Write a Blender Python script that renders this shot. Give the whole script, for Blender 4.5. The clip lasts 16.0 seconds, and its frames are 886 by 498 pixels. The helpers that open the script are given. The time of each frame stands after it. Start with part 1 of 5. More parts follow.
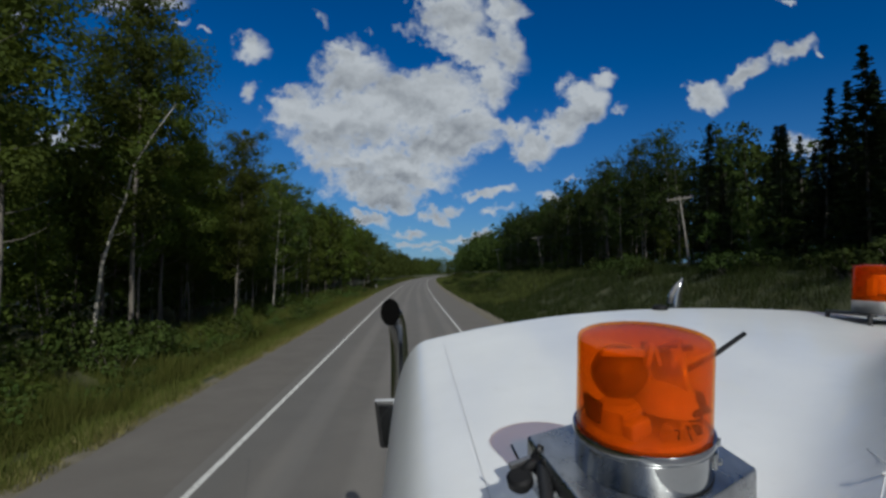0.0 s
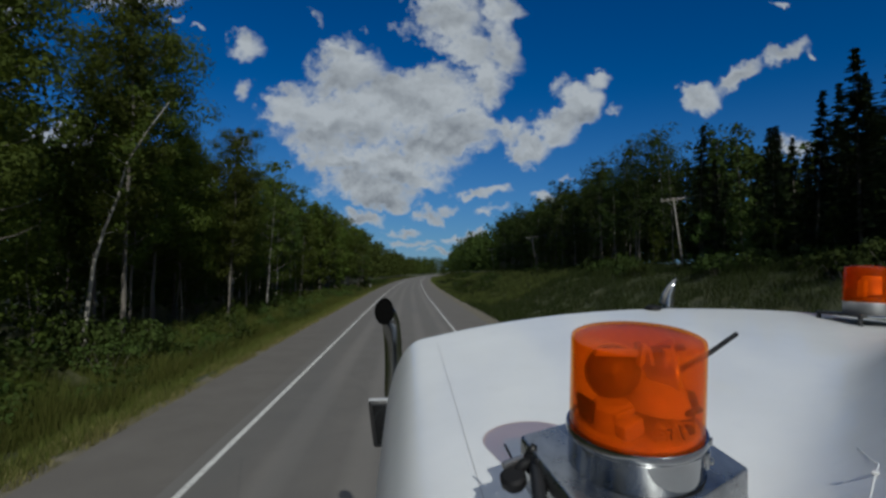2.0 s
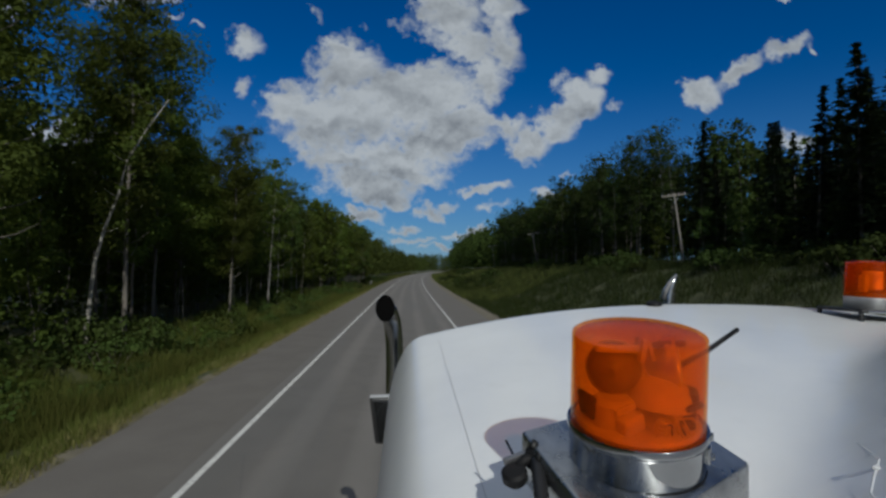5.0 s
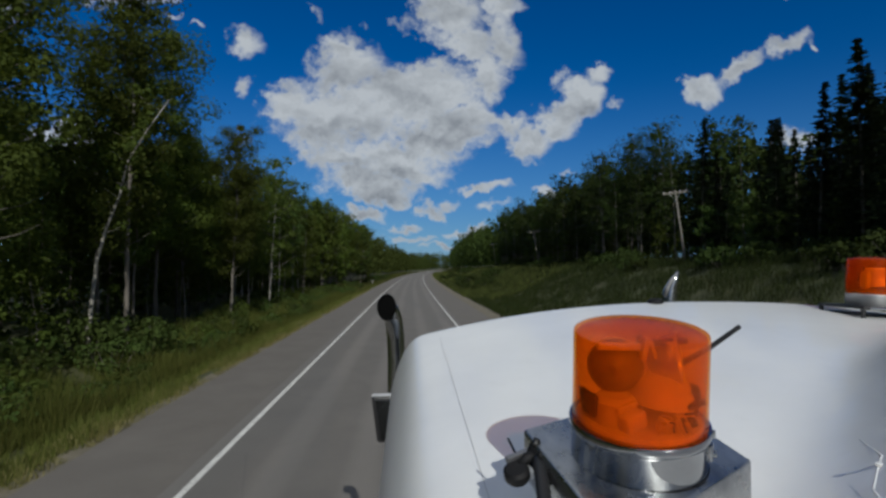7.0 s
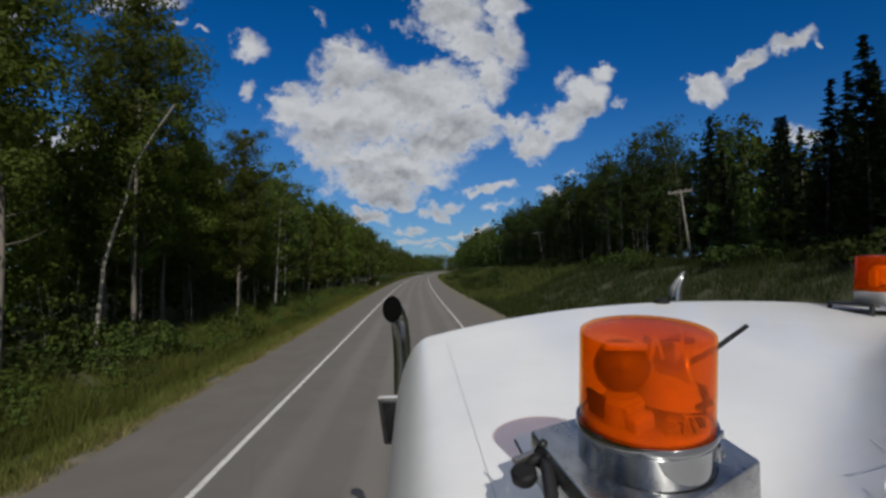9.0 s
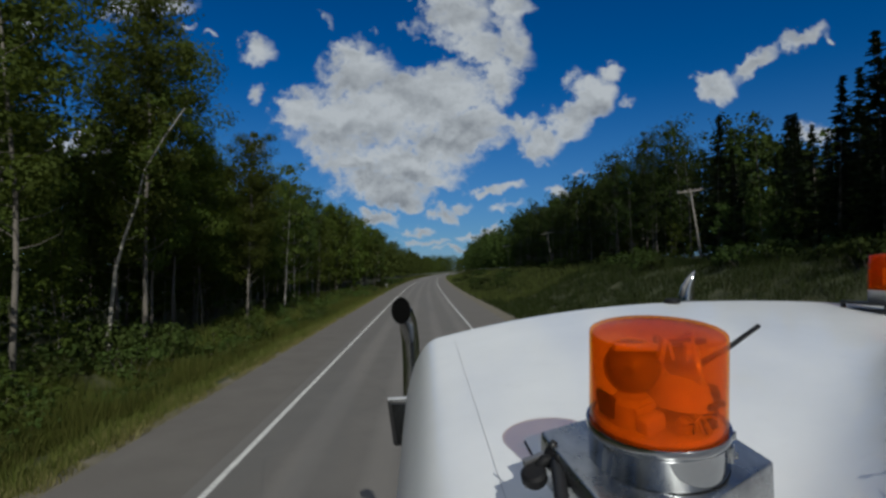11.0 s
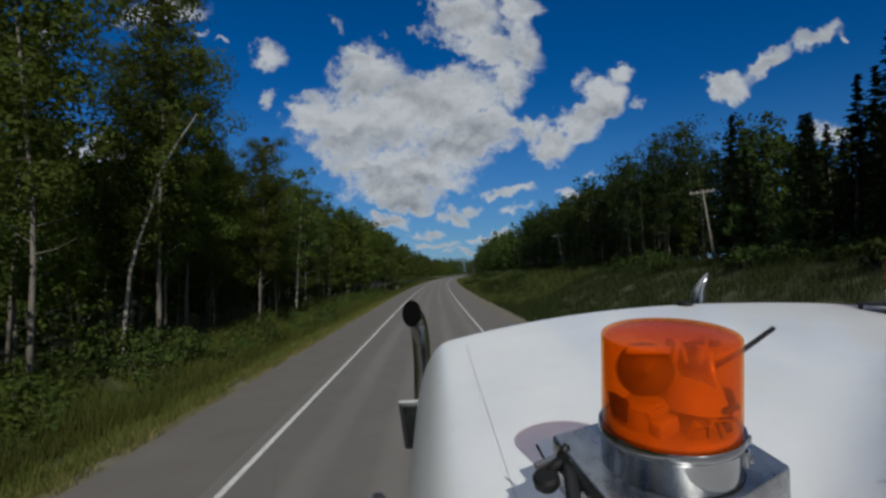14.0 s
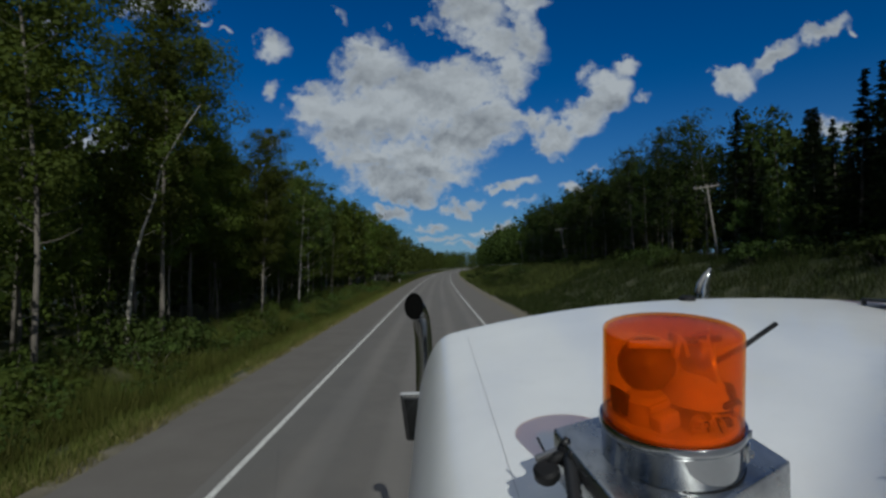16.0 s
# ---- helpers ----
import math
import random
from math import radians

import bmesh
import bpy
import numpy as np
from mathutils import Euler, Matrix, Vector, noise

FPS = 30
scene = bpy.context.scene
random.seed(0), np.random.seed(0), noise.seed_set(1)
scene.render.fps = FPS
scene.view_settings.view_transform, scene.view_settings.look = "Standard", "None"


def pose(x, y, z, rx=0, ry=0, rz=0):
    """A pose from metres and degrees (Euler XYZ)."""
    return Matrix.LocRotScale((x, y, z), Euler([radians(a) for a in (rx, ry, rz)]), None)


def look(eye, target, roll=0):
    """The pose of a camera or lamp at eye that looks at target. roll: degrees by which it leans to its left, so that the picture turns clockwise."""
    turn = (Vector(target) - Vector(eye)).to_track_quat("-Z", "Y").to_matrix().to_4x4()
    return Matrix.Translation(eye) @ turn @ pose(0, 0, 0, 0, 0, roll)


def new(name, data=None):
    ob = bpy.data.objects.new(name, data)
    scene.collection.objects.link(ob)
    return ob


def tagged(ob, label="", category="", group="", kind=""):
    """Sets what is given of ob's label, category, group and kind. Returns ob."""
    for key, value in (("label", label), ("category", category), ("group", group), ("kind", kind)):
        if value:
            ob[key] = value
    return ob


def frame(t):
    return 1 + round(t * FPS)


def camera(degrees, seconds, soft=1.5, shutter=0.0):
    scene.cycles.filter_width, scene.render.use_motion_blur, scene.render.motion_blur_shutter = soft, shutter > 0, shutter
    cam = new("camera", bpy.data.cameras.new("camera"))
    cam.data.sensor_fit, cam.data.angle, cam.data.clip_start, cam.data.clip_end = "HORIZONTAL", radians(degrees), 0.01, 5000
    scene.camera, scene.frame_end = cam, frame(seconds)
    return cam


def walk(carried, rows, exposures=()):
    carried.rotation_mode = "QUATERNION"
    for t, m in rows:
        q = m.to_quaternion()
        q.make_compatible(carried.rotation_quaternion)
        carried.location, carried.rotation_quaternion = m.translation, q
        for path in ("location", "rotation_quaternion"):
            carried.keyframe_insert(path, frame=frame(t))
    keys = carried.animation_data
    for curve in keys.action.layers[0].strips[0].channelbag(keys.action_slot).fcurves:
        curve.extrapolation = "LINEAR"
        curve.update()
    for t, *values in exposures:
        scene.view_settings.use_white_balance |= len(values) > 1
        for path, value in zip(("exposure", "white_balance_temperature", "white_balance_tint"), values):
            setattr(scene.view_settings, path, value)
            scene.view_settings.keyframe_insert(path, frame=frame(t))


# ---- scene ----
YAW, TILT, EYE = -3.1, 2.2, 3.9
cam = camera(80.2, 16.0, soft=2.8)


def rig(yaw, tilt, roll=0.0):
    """The camera on its mount above the cab roof, turned by small angles."""
    return pose(0, 0, EYE, 90 + TILT + tilt, roll, YAW + yaw)


TURNS = [  # seconds, yaw, tilt, roll in degrees
    (0.0, -0.15, 0.39, -0.77),
    (0.5, -0.36, 0.40, -1.17),
    (1.0, -0.48, 0.41, -1.31),
    (1.5, -0.63, 0.38, -1.08),
    (2.0, -0.77, 0.34, -1.00),
    (2.5, -0.71, 0.31, -0.68),
    (3.0, -0.70, 0.19, -0.67),
    (3.5, -0.60, 0.26, -0.75),
    (4.0, -0.63, 0.10, -0.95),
    (6.5, -0.76, -0.11, -0.42),
    (7.0, -0.56, -0.17, -0.51),
    (7.5, -0.33, -0.15, -0.46),
    (8.0, -0.23, -0.18, -0.49),
    (8.5, -0.15, 0.01, -0.11),
    (9.0, 0.00, 0.00, 0.00),
    (11.5, 1.07, 0.20, 0.42),
    (12.0, 1.12, 0.34, 0.56),
    (12.5, 1.38, 0.56, 0.68),
    (13.0, 1.61, 0.55, 0.84),
    (13.5, 1.90, 0.58, 0.89),
    (14.0, 2.07, 0.45, 0.57),
    (14.5, 2.15, 0.33, 0.61),
    (15.0, 2.41, 0.18, 0.19),
    (15.5, 2.43, -0.18, 0.10),
    (16.0, 2.34, -0.32, 0.12),
]
LIGHTNESS = [  # seconds, stops, kelvin, tint
    (0.0, -0.04, 6150, 6),
    (1.0, -0.11, 6130, 6),
    (2.0, -0.22, 6080, 5),
    (3.0, -0.28, 6030, 5),
    (4.0, -0.27, 6120, 5),
    (6.5, -0.08, 6100, 6),
    (7.5, 0.02, 6270, 7),
    (8.5, 0.11, 6480, 9),
    (9.0, 0.12, 6520, 10),
    (11.5, -0.12, 6160, 5),
    (12.5, -0.08, 6230, 7),
    (13.5, -0.04, 6280, 7),
    (14.5, -0.10, 6250, 7),
    (15.2, -0.18, 6150, 5),
    (16.0, -0.30, 6060, 4),
]
walk(cam, [(t, rig(a, b, c)) for t, a, b, c in TURNS], exposures=LIGHTNESS)

# ---- sky, clouds and sun ----
SUN_WAY = Vector((0.16, -0.987, 0.0)).normalized()
SUN_UP = 33.5


def sky_and_clouds():
    world = bpy.data.worlds.new("sky")
    scene.world = world
    world.use_nodes = True
    nt = world.node_tree
    nt.nodes.clear()
    N, L = nt.nodes.new, nt.links.new

    def put(sock, v):
        if isinstance(v, bpy.types.NodeSocket):
            L(v, sock)
        else:
            sock.default_value = v

    def m(op, a, b=0.0, c=None, clamp=False):
        n = N("ShaderNodeMath")
        n.operation, n.use_clamp = op, clamp
        put(n.inputs[0], a), put(n.inputs[1], b)
        if c is not None:
            put(n.inputs[2], c)
        return n.outputs[0]

    def smooth(v, lo, hi, a=0.0, b=1.0):
        n = N("ShaderNodeMapRange")
        n.interpolation_type = "SMOOTHSTEP"
        for k, w in zip(("Value", "From Min", "From Max", "To Min", "To Max"), (v, lo, hi, a, b)):
            put(n.inputs[k], w)
        return n.outputs[0]

    def fbm(vec, scale, detail=6.0, rough=0.6):
        n = N("ShaderNodeTexNoise")
        put(n.inputs["Vector"], vec)
        n.inputs["Scale"].default_value, n.inputs["Detail"].default_value = scale, detail
        n.inputs["Roughness"].default_value = rough
        return n.outputs["Fac"]

    def vec3(a, b, c=0.0):
        n = N("ShaderNodeCombineXYZ")
        put(n.inputs[0], a), put(n.inputs[1], b), put(n.inputs[2], c)
        return n.outputs[0]

    def mix(fac, a, b):
        n = N("ShaderNodeMix")
        n.data_type = "RGBA"
        put(n.inputs["Factor"], fac), put(n.inputs["A"], a), put(n.inputs["B"], b)
        return n.outputs["Result"]

    sky = N("ShaderNodeTexSky")
    sky.sky_type, sky.sun_disc = "NISHITA", False
    sky.sun_elevation, sky.sun_rotation = radians(SUN_UP), math.atan2(SUN_WAY.x, SUN_WAY.y)
    sky.altitude, sky.air_density, sky.dust_density, sky.ozone_density = 400, 1.0, 0.0, 6.0
    hue = N("ShaderNodeHueSaturation")
    hue.inputs["Saturation"].default_value, hue.inputs["Value"].default_value = SKY_SAT, SKY_VALUE
    L(sky.outputs[0], hue.inputs["Color"])

    tint = N("ShaderNodeMix")
    tint.data_type, tint.blend_type = "RGBA", "MULTIPLY"
    put(tint.inputs["Factor"], 1.0), put(tint.inputs["A"], hue.outputs[0]), put(tint.inputs["B"], SKY_TINT)
    way = N("ShaderNodeTexCoord").outputs["Generated"]
    sep = N("ShaderNodeSeparateXYZ")
    L(way, sep.inputs[0])
    x, y, z = sep.outputs
    # pale summer haze low over the horizon
    clear = mix(smooth(z, -0.05, 0.34, 0.62, 0.0), tint.outputs["Result"], HAZE)
    ahead = m("MAXIMUM", y, 0.02)
    u, v = m("DIVIDE", x, ahead), m("DIVIDE", z, ahead)
    flat = vec3(u, v)
    # ragged edges: the plane is bent by noise at two sizes
    w1, w2 = N("ShaderNodeTexNoise"), N("ShaderNodeTexNoise")
    for w, s, d in ((w1, 7.0, 3.0), (w2, 26.0, 4.0)):
        L(flat, w.inputs["Vector"])
        w.inputs["Scale"].default_value, w.inputs["Detail"].default_value = s, d
        w.inputs["Roughness"].default_value = 0.65
    s1, s2 = N("ShaderNodeSeparateColor"), N("ShaderNodeSeparateColor")
    L(w1.outputs["Color"], s1.inputs[0]), L(w2.outputs["Color"], s2.inputs[0])
    ub, vb = u, v
    for s, amp in ((s1, 0.10), (s2, 0.055)):
        ub = m("ADD", ub, m("MULTIPLY", m("SUBTRACT", s.outputs[0], 0.5), amp))
        vb = m("ADD", vb, m("MULTIPLY", m("SUBTRACT", s.outputs[1], 0.5), amp))
    base = pose(0, 0, 0, 90 + TILT, 0, YAW)
    f = 784 / math.tan(radians(40.1))

    def on_plane(px, py):
        d = base @ Vector(((px - 784) / f, (441 - py) / f, -1))
        return d.x / d.y, d.z / d.y

    thick = None
    for cx, cy, rx, ry, turn, lift in CLOUDS:
        a, b = on_plane(cx, cy)
        ca, sa = math.cos(radians(turn)), math.sin(radians(turn))
        du, dv = m("SUBTRACT", ub, a), m("SUBTRACT", vb, b)
        p = m("ADD", m("MULTIPLY", du, ca * f / rx), m("MULTIPLY", dv, sa * f / rx))
        q = m("ADD", m("MULTIPLY", du, -sa * f / ry), m("MULTIPLY", dv, ca * f / ry))
        d = m("SUBTRACT", lift, m("ADD", m("MULTIPLY", p, p), m("MULTIPLY", q, q)))
        if thick is None:
            thick = d
        else:
            n = N("ShaderNodeMath")
            n.operation = "SMOOTH_MAX"
            put(n.inputs[0], thick), put(n.inputs[1], d)
            n.inputs[2].default_value = 0.35
            thick = n.outputs[0]
    fine = fbm(vec3(ub, m("MULTIPLY", vb, 1.3)), 16.0, 8.0, 0.62)
    thick = m("ADD", thick, m("MULTIPLY", m("SUBTRACT", fine, 0.5), 1.5))
    wisp = fbm(flat, 52.0, 6.0, 0.7)
    thick = m("ADD", thick, m("MULTIPLY", m("SUBTRACT", wisp, 0.5), 1.35))
    in_view = m("MULTIPLY", smooth(y, 0.25, 0.4), smooth(v, 0.58, 0.75, 1.0, 0.0))
    front = m("MULTIPLY", smooth(thick, -0.12, 0.80), in_view)
    # unseen rest of the sky: same broken cloud, cover raised for neutral fill light
    loose = fbm(way, 3.2, 7.0, 0.58)
    back = m("MULTIPLY", smooth(loose, 0.43, 0.55), m("SUBTRACT", 1.0, in_view))
    cover = m("MULTIPLY", m("ADD", front, back, clamp=True), smooth(z, 0.0, 0.05))
    # billows: bright shoulders, grey flat undersides in level bands
    def banks(lift):
        return m("ADD", m("MULTIPLY", fbm(vec3(m("MULTIPLY", ub, 0.42), m("ADD", vb, lift)), 9.0, 5.0, 0.5), 0.7), m("MULTIPLY", fbm(vec3(m("MULTIPLY", u, 0.75), m("ADD", v, lift * 0.6)), 17.0, 4.0, 0.55), 0.30))
    relief = m("MULTIPLY", m("SUBTRACT", banks(0.0), banks(0.032)), 3.0)
    low = smooth(v, 0.10, 0.42, 1.0, 0.35)
    deep = m("MULTIPLY", smooth(thick, 0.25, 1.5), low)
    lit = m("ADD", m("SUBTRACT", 0.97, m("MULTIPLY", deep, 0.58)), m("MULTIPLY", relief, smooth(thick, -0.1, 0.9)), clamp=True)
    puff = mix(lit, (0.17, 0.19, 0.225, 1), (0.80, 0.82, 0.85, 1))
    bg = N("ShaderNodeBackground")
    # the sky's own radiance is about ten times the working scale
    n = N("ShaderNodeVectorMath")
    n.operation = "SCALE"
    L(puff, n.inputs[0])
    n.inputs["Scale"].default_value = CLOUD_GAIN / SKY_STRENGTH
    L(mix(m("MULTIPLY", cover, 0.97), clear, n.outputs[0]), bg.inputs[0])
    bg.inputs[1].default_value = SKY_STRENGTH
    out = N("ShaderNodeOutputWorld")
    L(bg.outputs[0], out.inputs[0])


SKY_TINT, HAZE = (0.72, 0.88, 1.06, 1), (1.9, 3.9, 6.9, 1)
SKY_STRENGTH, SKY_SAT, SKY_VALUE, CLOUD_GAIN = 0.06, 1.30, 0.95, 0.61
CLOUDS = [  # centre, half sizes, turn, fullness
    (605, 212, 130, 66, 0, 1.0), (705, 185, 165, 85, 0, 1.0), (625, 120, 70, 70, 20, 1.0), (790, 160, 90, 65, 0, 1.0),
    (575, 250, 70, 45, 0, 0.9), (700, 285, 120, 50, 0, 1.0), (655, 325, 95, 30, 0, 1.0), (770, 255, 75, 40, 0, 1.0),
    (870, 130, 45, 55, -10, 1.0), (800, 30, 75, 60, -30, 1.0), (840, 75, 55, 35, 0, 0.9), (890, 5, 55, 40, 0, 0.9), (905, 70, 40, 60, 10, 0.9),
    (1030, 170, 52, 48, -20, 1.0), (1000, 205, 55, 42, 25, 1.0), (950, 250, 62, 34, 12, 1.0), (905, 225, 40, 30, 0, 0.9), (1065, 132, 30, 20, 20, 0.9),
    (900, 215, 65, 20, 0, 0.8), (440, 70, 36, 42, -30, 0.85), (435, 152, 20, 20, 0, 0.7), (450, 262, 30, 20, 0, 0.35), (520, 190, 60, 44, 0, 1.0), (680, 345, 85, 28, 0, 1.0), (840, 205, 60, 35, 0, 1.0),
    (1240, 155, 52, 27, 15, 0.95), (1320, 118, 60, 24, 27, 0.95), (1400, 75, 55, 24, 27, 0.9), (1442, 80, 16, 14, 0, 0.7),
    (1095, 193, 26, 14, 0, 0.5), (865, 340, 55, 13, 8, 0.9), (980, 338, 40, 13, 10, 0.85), (655, 386, 44, 13, 0, 0.95),
    (690, 357, 62, 12, 0, 0.9), (800, 225, 90, 50, 0, 1.0), (730, 315, 90, 32, 0, 1.0), (600, 290, 85, 35, 0, 1.0), (775, 374, 52, 15, 5, 0.7), (720, 406, 45, 9, 0, 0.7), (880, 368, 32, 9, 0, 0.6),
    (835, 408, 60, 13, 8, 0.8), (730, 425, 70, 9, 0, 0.6), (790, 440, 60, 8, 0, 0.7), (1020, 300, 35, 10, 0, 0.4),
    (250, -4, 80, 30, 0, 1.0), (315, 45, 22, 11, 0, 0.6), (360, 52, 16, 8, 0, 0.45), (120, 270, 110, 55, 0, 0.9),
    (170, 345, 70, 30, 0, 0.9), (375, 328, 22, 16, 0, 0.8), (1425, 235, 55, 30, 0, 0.9), (1390, 2, 24, 8, 0, 0.7),
    (570, 30, 14, 40, 25, 0.25), (720, 40, 40, 25, 0, 0.35), (1175, 330, 40, 22, 20, 0.8), (20, 20, 60, 30, 0, 0.6),
]
sky_and_clouds()
sun = new("sun", bpy.data.lights.new("sun", "SUN"))
sun.data.energy, sun.data.angle, sun.data.color = 3.5, radians(0.55), (1.0, 0.95, 0.86)
sun_dir = Vector((SUN_WAY.x * math.cos(radians(SUN_UP)), SUN_WAY.y * math.cos(radians(SUN_UP)), math.sin(radians(SUN_UP))))
sun.matrix_world = look(sun_dir * 60, (0, 0, 0))


# ---- materials ----
class Mat:
    """A node material with a few shorthands."""

    def __init__(self, name, rough=0.6, metal=0.0):
        self.m = bpy.data.materials.new(name)
        self.m.use_nodes = True
        self.nt = self.m.node_tree
        self.b = self.nt.nodes["Principled BSDF"]
        self.out = self.nt.nodes["Material Output"]
        self.b.inputs["Roughness"].default_value, self.b.inputs["Metallic"].default_value = rough, metal
        self.xyz = self.node("ShaderNodeTexCoord").outputs["Object"]

    def node(self, kind, **kw):
        n = self.nt.nodes.new(kind)
        for k, v in kw.items():
            if isinstance(v, bpy.types.NodeSocket):
                self.nt.links.new(v, n.inputs[k.replace("_", " ")])
            else:
                n.inputs[k.replace("_", " ")].default_value = v
        return n

    def link(self, a, b):
        self.nt.links.new(a, b)

    def noise(self, scale, detail=4.0, rough=0.6, vec=None, stretch=None):
        v = vec or self.xyz
        if stretch:
            mp = self.node("ShaderNodeMapping", Vector=v)
            mp.inputs["Scale"].default_value = stretch
            v = mp.outputs[0]
        return self.node("ShaderNodeTexNoise", Vector=v, Scale=scale, Detail=detail, Roughness=rough).outputs["Fac"]

    def ramp(self, fac, *stops):
        n = self.node("ShaderNodeValToRGB", Fac=fac)
        e = n.color_ramp.elements
        while len(e) < len(stops):
            e.new(0.5)
        for el, (p, c) in zip(e, stops):
            el.position, el.color = p, (*c, 1)
        return n.outputs[0]

    def mix(self, fac, a, b, blend="MIX"):
        n = self.nt.nodes.new("ShaderNodeMix")
        n.data_type, n.blend_type = "RGBA", blend
        for k, v in (("Factor", fac), ("A", a), ("B", b)):
            sock = [s for s in n.inputs if s.name == k and (s.type == "RGBA" or k == "Factor") and s.enabled][0]
            if isinstance(v, bpy.types.NodeSocket):
                self.link(v, sock)
            else:
                sock.default_value = v if k == "Factor" else (*v, 1)
        return [s for s in n.outputs if s.enabled][0]

    def colour(self, c):
        if isinstance(c, bpy.types.NodeSocket):
            self.link(c, self.b.inputs["Base Color"])
        else:
            self.b.inputs["Base Color"].default_value = (*c, 1)
        return self

    def rough(self, fac, lo, hi):
        n = self.node("ShaderNodeMapRange", Value=fac, To_Min=lo, To_Max=hi)
        self.link(n.outputs[0], self.b.inputs["Roughness"])
        return self

    def bump(self, h, strength=0.3, dist=0.01):
        n = self.node("ShaderNodeBump", Height=h, Strength=strength, Distance=dist)
        self.link(n.outputs[0], self.b.inputs["Normal"])
        return self


def leaf_material(name, dark, mid, light, glow=0.42, rough=0.75):
    k = Mat(name, rough)
    isl = k.node("ShaderNodeNewGeometry").outputs["Random Per Island"]
    each = k.node("ShaderNodeObjectInfo").outputs["Random"]
    c = k.ramp(isl, (0.0, dark), (0.5, mid), (1.0, light))
    c = k.mix(k.noise(0.35, 2.0), c, mid)
    hsv = k.node("ShaderNodeHueSaturation", Color=c)
    k.link(k.node("ShaderNodeMapRange", Value=each, To_Min=0.485, To_Max=0.515).outputs[0], hsv.inputs["Hue"])
    k.link(k.node("ShaderNodeMapRange", Value=each, To_Min=0.7, To_Max=1.25).outputs[0], hsv.inputs["Value"])
    k.colour(hsv.outputs[0])
    k.b.inputs["Specular IOR Level"].default_value = 0.08
    tr = k.node("ShaderNodeBsdfTranslucent", Color=k.mix(1.0, hsv.outputs[0], (1.0, 0.95, 0.45), "MULTIPLY"))
    mx = k.node("ShaderNodeMixShader", Fac=glow)
    k.link(k.b.outputs[0], mx.inputs[1]), k.link(tr.outputs[0], mx.inputs[2])
    k.link(mx.outputs[0], k.out.inputs[0])
    return k.m


LEAF_ASPEN = leaf_material("aspen_leaves", (0.064, 0.092, 0.017), (0.083, 0.113, 0.021), (0.103, 0.132, 0.027), 0.55)
LEAF_OLIVE = leaf_material("birch_leaves", (0.062, 0.086, 0.018), (0.080, 0.106, 0.022), (0.100, 0.124, 0.029), 0.55)
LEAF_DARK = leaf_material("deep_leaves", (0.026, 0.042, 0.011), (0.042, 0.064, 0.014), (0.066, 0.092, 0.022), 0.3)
# darker copy of the leaf colours: the right wood's shade is painted in
LEAF_SHADE = leaf_material("shade_toned_leaves", (0.020, 0.032, 0.009), (0.032, 0.048, 0.011), (0.050, 0.068, 0.017), 0.3)
LEAF_FAR = leaf_material("distant_leaves", (0.042, 0.058, 0.013), (0.056, 0.074, 0.017), (0.072, 0.088, 0.023), 0.42)
NEEDLES = leaf_material("spruce_needles", (0.012, 0.020, 0.010), (0.022, 0.034, 0.014), (0.042, 0.054, 0.022), 0.12)
LEAF_SHRUB = leaf_material("shrub_leaves", (0.036, 0.062, 0.014), (0.060, 0.094, 0.022), (0.096, 0.126, 0.042))
BLADES = leaf_material("grass_blades", (0.045, 0.060, 0.012), (0.080, 0.096, 0.020), (0.160, 0.150, 0.050), 0.3)
# bank grass: the shade lying on it is put into this dark colour
BANK_BLADES = leaf_material("shade_toned_bank_blades", (0.013, 0.020, 0.006), (0.023, 0.033, 0.009), (0.048, 0.050, 0.016), 0.25)


def bark(name, a, b, marks):
    k = Mat(name, 0.85)
    c = k.ramp(k.noise(3.0, 5.0, stretch=(1, 1, 0.35)), (0.25, a), (0.7, b))
    c = k.mix(k.ramp(k.noise(9.0, 3.0, stretch=(1, 1, 2.5)), (0.60, (0, 0, 0)), (0.66, (1, 1, 1))), c, marks)
    return k.colour(c).bump(k.noise(25, 4.0, stretch=(1, 1, 0.3)), 0.5, 0.01).m


BARK_PALE = bark("pale_bark", (0.20, 0.185, 0.155), (0.38, 0.36, 0.31), (0.05, 0.045, 0.04))
BARK_GREY = bark("grey_bark", (0.075, 0.068, 0.056), (0.17, 0.15, 0.125), (0.04, 0.035, 0.03))


